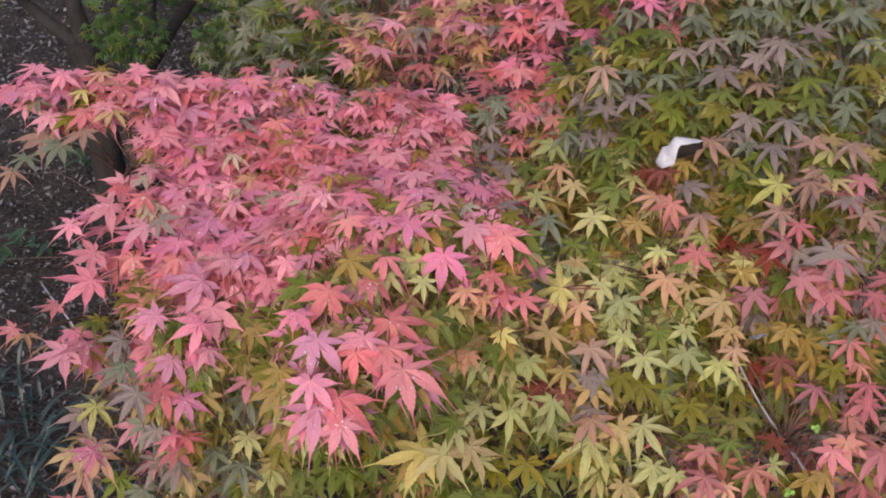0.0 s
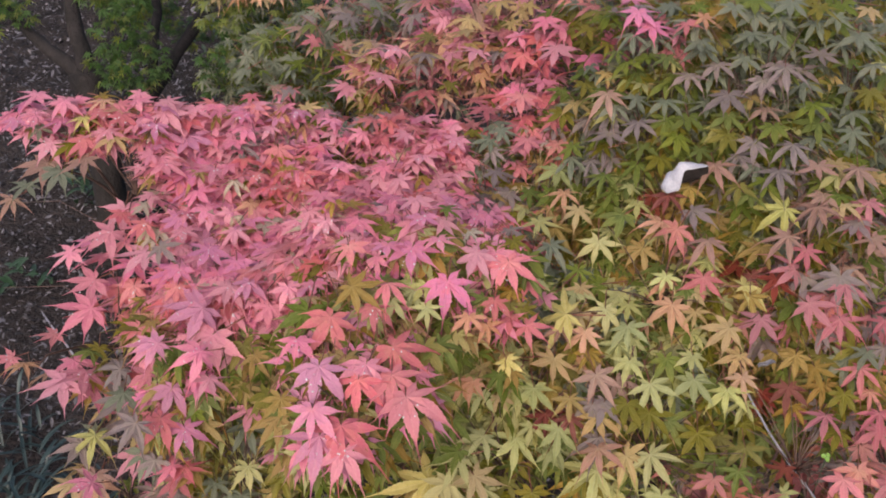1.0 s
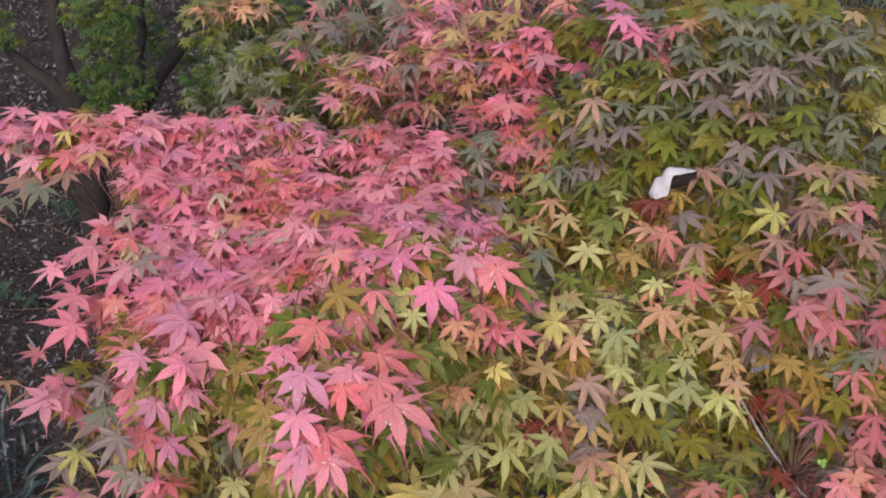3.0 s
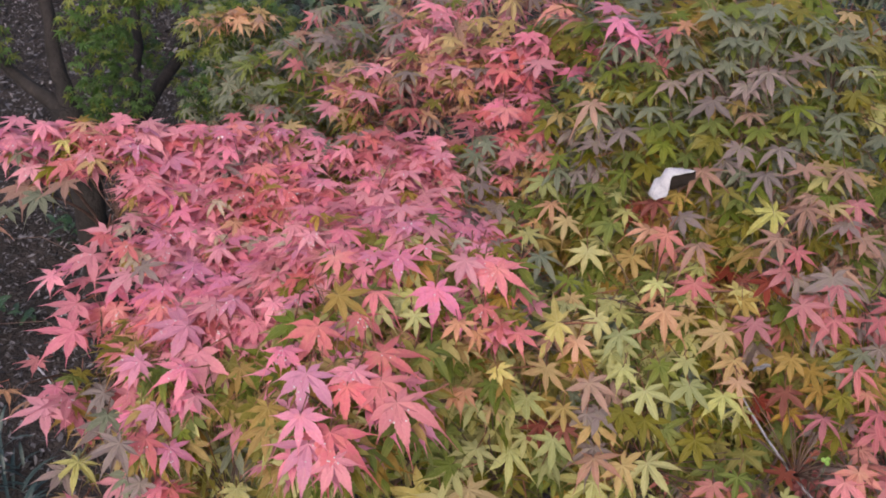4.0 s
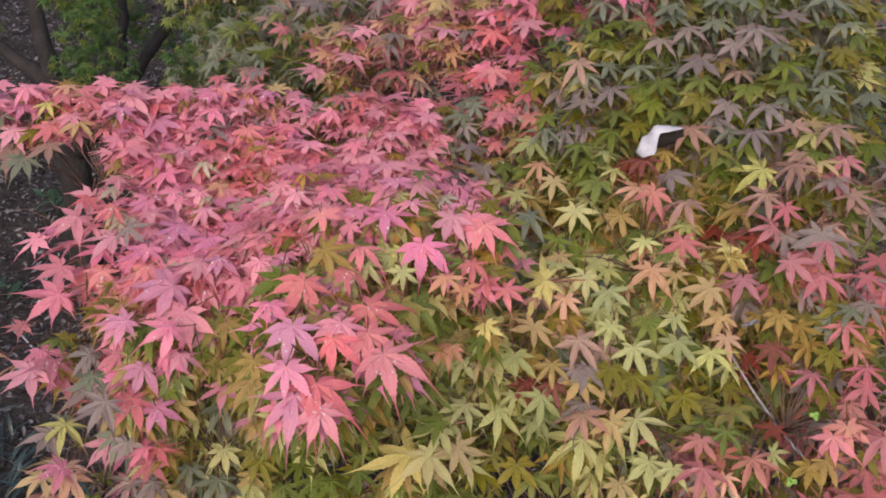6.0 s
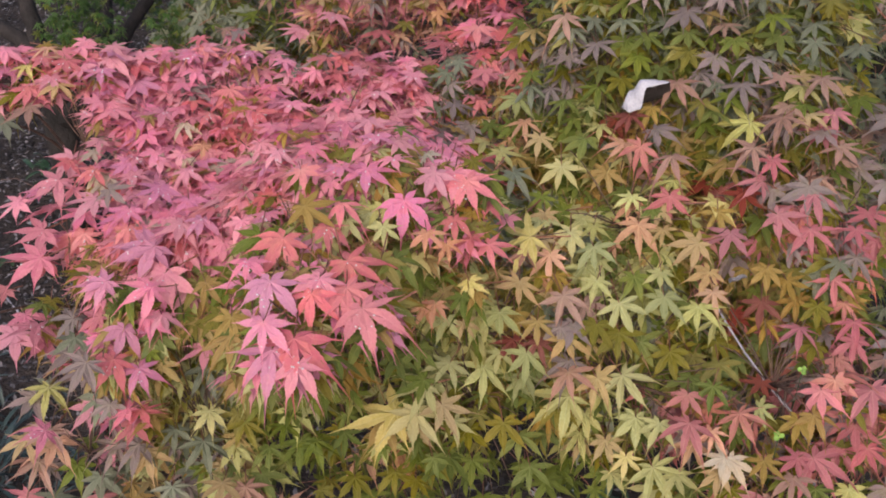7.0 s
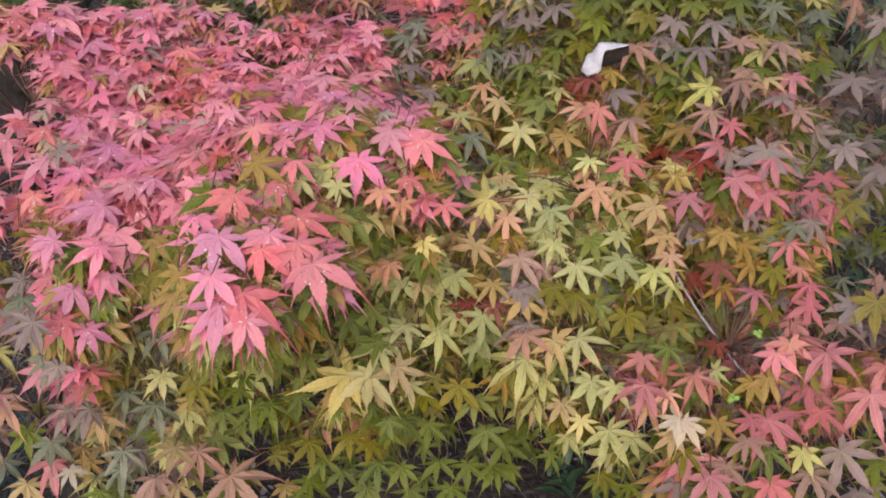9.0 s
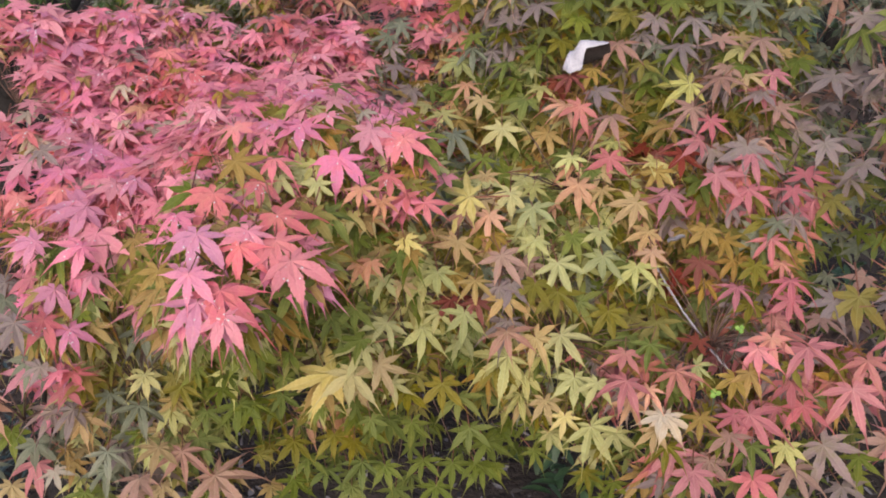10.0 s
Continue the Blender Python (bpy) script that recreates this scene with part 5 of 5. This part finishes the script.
def evergreen(place, size, seed):
    r = random.Random(seed)
    plant = thing("evergreen_shrub", place, "dark evergreen shrub at the back of the wood", "shrub", "dark shrubs behind")
    bm = bmesh.new()
    tube(bm, bend((0, 0, -0.02), (0.05, 0.03, size), 0.0, 5, 0.03, seed), [0.025, 0.022, 0.02, 0.016, 0.012, 0.006], 8)
    part("stem", bm, BARK, plant)
    vs, fs = [], []
    for _ in range(2600):
        g, h = r.uniform(0, 2 * math.pi), r.uniform(0.05, 1.0)
        d = size * 0.75 * math.sqrt(r.random()) * (0.6 + 0.5 * math.sin(h * 3)) * (1 + 0.5 * noise.noise(Vector((math.cos(g) * 1.5, math.sin(g) * 1.5, h * 3 + seed))))
        p = Vector((math.cos(g) * d, math.sin(g) * d, h * size))
        m = turn_of(r.uniform(0, 360), r.gauss(-15, 25), r.gauss(0, 25)) * r.uniform(0.013, 0.024)
        n = len(vs)
        for a, b, c in ((0, -1, 0), (-0.42, 0, 0.12), (0.42, 0, 0.12), (0, 1, -0.15), (0, 0, 0)):
            vs.append(tuple(p + m @ Vector((a, b, c))))
        fs += [(n, n + 4, n + 1), (n, n + 2, n + 4), (n + 1, n + 4, n + 3), (n + 4, n + 2, n + 3)]
    me = bpy.data.meshes.new("foliage")
    me.from_pydata(vs, [], fs)
    me.materials.append(SHRUB)
    tagged(part("foliage", me, None, plant), kind="stuff")
    return plant


for x, y, sz, sd in ((-2.0, 5.6, 0.9, 1), (-1.0, 4.9, 1.0, 2), (-0.3, 4.0, 0.8, 3), (0.7, 4.4, 1.0, 4), (1.7, 4.0, 0.9, 5), (-2.8, 4.8, 1.1, 6), (-0.35, 3.0, 0.5, 7), (1.3, 2.7, 0.6, 8)):
    evergreen((x, y, ground_height(x, y)), sz, sd)

# ---- single things among the leaves ----
bm = bmesh.new()
rows = []
for i in range(21):
    f = i / 20
    arch = 0.030 * min(1.0, f * 4.5 + 0.25) * (1 - 0.75 * f ** 2.5)
    lift = min(max((f - 0.28) / 0.14, 0), 1)
    row = []
    for k in range(15):
        g = k / 14
        y = 0.013 - (0.032 - 0.008 * lift) * g
        z = -0.018 + (0.006 + 0.026 * lift) * g + arch * math.sin(math.pi * g ** 0.85)
        wave = 0.0016 * noise.noise(Vector((f * 5, g * 6, 2))) + 0.0008 * math.sin(g * 26 + f * 3)
        row.append(bm.verts.new((-0.030 + 0.064 * f - 0.010 * math.sin(math.pi * g) * (1 - f), y + 0.008 * f, z + wave + 0.007 * f)))
    rows.append(row)
for a, b in zip(rows, rows[1:]):
    for k in range(14):
        bm.faces.new((a[k], b[k], b[k + 1], a[k + 1]))
outer = set(bm.faces)
bmesh.ops.recalc_face_normals(bm, faces=bm.faces[:])
bmesh.ops.solidify(bm, geom=bm.faces[:], thickness=0.0007)
# inner faces take the dark colour that holds the hollow's shade
for f in bm.faces:
    f.material_index = 0 if f in outer else 1
dry = tagged(new("dry_leaf", finish(bm, "dry_leaf", [DRY, DRY_HOLLOW])), "curled bleached dead leaf caught on the maple leaves", "leaf")
dry.matrix_world = Matrix.Translation((0.310, 1.205, 0.764)) @ Matrix.Rotation(radians(-8), 4, "Z") @ Matrix.Rotation(radians(-10), 4, "Y") @ Matrix.Scale(0.84, 4)

bm = bmesh.new()
tube(bm, [(0.372, 1.055, 0.560), (0.385, 1.032, 0.538), (0.402, 1.004, 0.514), (0.424, 0.969, 0.489), (0.447, 0.940, 0.467), (0.47, 0.915, 0.43), (0.50, 0.93, 0.28), (0.52, 0.95, 0.03)], [0.0010, 0.0014, 0.0015, 0.0018, 0.0018, 0.0021, 0.003, 0.004], 8, 0.15)
tagged(new("dead_twig", finish(bm, "dead_twig", PALE_BARK)), "bare silver-grey dead twig rising among maple leaves", "twig")
bm = bmesh.new()
tube(bm, [(0.461, 1.045, 0.545), (0.459, 1.036, 0.512), (0.456, 1.028, 0.48), (0.46, 1.03, 0.30), (0.47, 1.05, 0.03)], [0.0008, 0.0011, 0.0012, 0.0016, 0.002], 6, 0.3)
tagged(new("dead_twig", finish(bm, "dead_twig", PALE_BARK)), "bare silver-grey dead twig rising among maple leaves", "twig")
for pts in (((-0.934, 2.03, 0.28), (-0.84, 2.0, 0.30), (-0.745, 1.97, 0.26), (-0.70, 1.95, 0.06)), ((-0.90, 1.78, 0.22), (-0.76, 1.74, 0.25), (-0.66, 1.70, 0.20), (-0.62, 1.68, 0.05)),
            ((-0.67, 1.50, 0.24), (-0.62, 1.44, 0.25), (-0.585, 1.40, 0.24), (-0.56, 1.38, 0.05))):
    bm = bmesh.new()
    tube(bm, [Vector(p) for p in pts], [0.0006, 0.0009, 0.0011, 0.0013], 6, 0.2)
    tagged(new("dead_twig", finish(bm, "dead_twig", TWIG)), "thin grey dead twig leaning over the soil", "twig")


# ---- small herbs and a leaf scrap ----
def round_herb(place, size, turn, seed):
    """A thin stem with three rounded, notched leaflets."""
    r = random.Random(seed)
    x, y, z = place
    foot = (x + r.uniform(-0.02, 0.02), y + 0.06, ground_height(x, y + 0.06))
    plant = thing("round_leaved_herb", foot, "small fresh green herb with rounded leaflets between the maple leaves", "plant", "small herbs")
    bm = bmesh.new()
    tube(bm, bend(foot, place, 0.0, 6, 0.01, seed), [0.0011, 0.0010, 0.0010, 0.0009, 0.0008, 0.0007, 0.0006], 5)
    bm.transform(Matrix.Translation(-Vector(foot)))
    part("stem", bm, HERB, plant)
    base = Matrix.Translation(Vector(place) - Vector(foot)) @ turn_of(180 + turn, -28, 6).to_4x4()
    for k in (-115, 0, 115):
        bm = bmesh.new()
        hub = bm.verts.new((0, 0.0006, 0))
        mid = bm.verts.new((0, 0.6 * size, -0.1 * size))
        rim = []
        for i in range(15):
            g = radians(-150 + 300 * i / 14)
            rad = size * (0.5 - 0.10 * math.exp(-(g / 0.22) ** 2)) * r.uniform(0.95, 1.05)
            rim.append(bm.verts.new((math.sin(g) * rad, 0.55 * size + math.cos(g) * rad, 0.12 * size * math.sin(g) ** 2)))
        for a, b in zip([hub] + rim, rim + [hub]):
            bm.faces.new((mid, b, a))
        bm.transform(base @ Matrix.Rotation(radians(k), 4, "Z"))
        part("leaflet", bm, FRESH, plant)
    return plant


round_herb((0.455, 0.948, 0.523), 0.0062, 10, 71)
round_herb((0.407, 0.872, 0.492), 0.0068, -50, 72)

bm = bmesh.new()
rows = [[bm.verts.new((-0.011 + 0.022 * i / 6, (k / 4 - 0.5) * 0.011 * math.sin(math.pi * (0.1 + 0.8 * i / 6)), 0.004 * abs(k - 2) / 2 + 0.001 * math.sin(i * 1.7))) for k in range(5)] for i in range(7)]
for a, b in zip(rows, rows[1:]):
    for k in range(4):
        bm.faces.new((a[k], b[k], b[k + 1], a[k + 1]))
bmesh.ops.solidify(bm, geom=bm.faces[:], thickness=0.0005)
scrap = tagged(new("dry_leaf", finish(bm, "dry_leaf", DRY)), "small pale scrap of dead leaf lying on the maple leaves", "leaf")
scrap.matrix_world = Matrix.Translation((0.391, 1.023, 0.603)) @ turn_of(6, -20, -12).to_4x4()
bm = bmesh.new()
tube(bm, [(-0.882, 1.881, 0.089), (-0.841, 1.827, 0.086), (-0.803, 1.780, 0.084), (-0.749, 1.708, 0.079)], [0.0014, 0.0020, 0.0023, 0.0025], 7, 0.3)
tagged(new("dead_twig", finish(bm, "dead_twig", PALE_BARK)), "short pale grey stick lying on the fallen leaves", "twig")
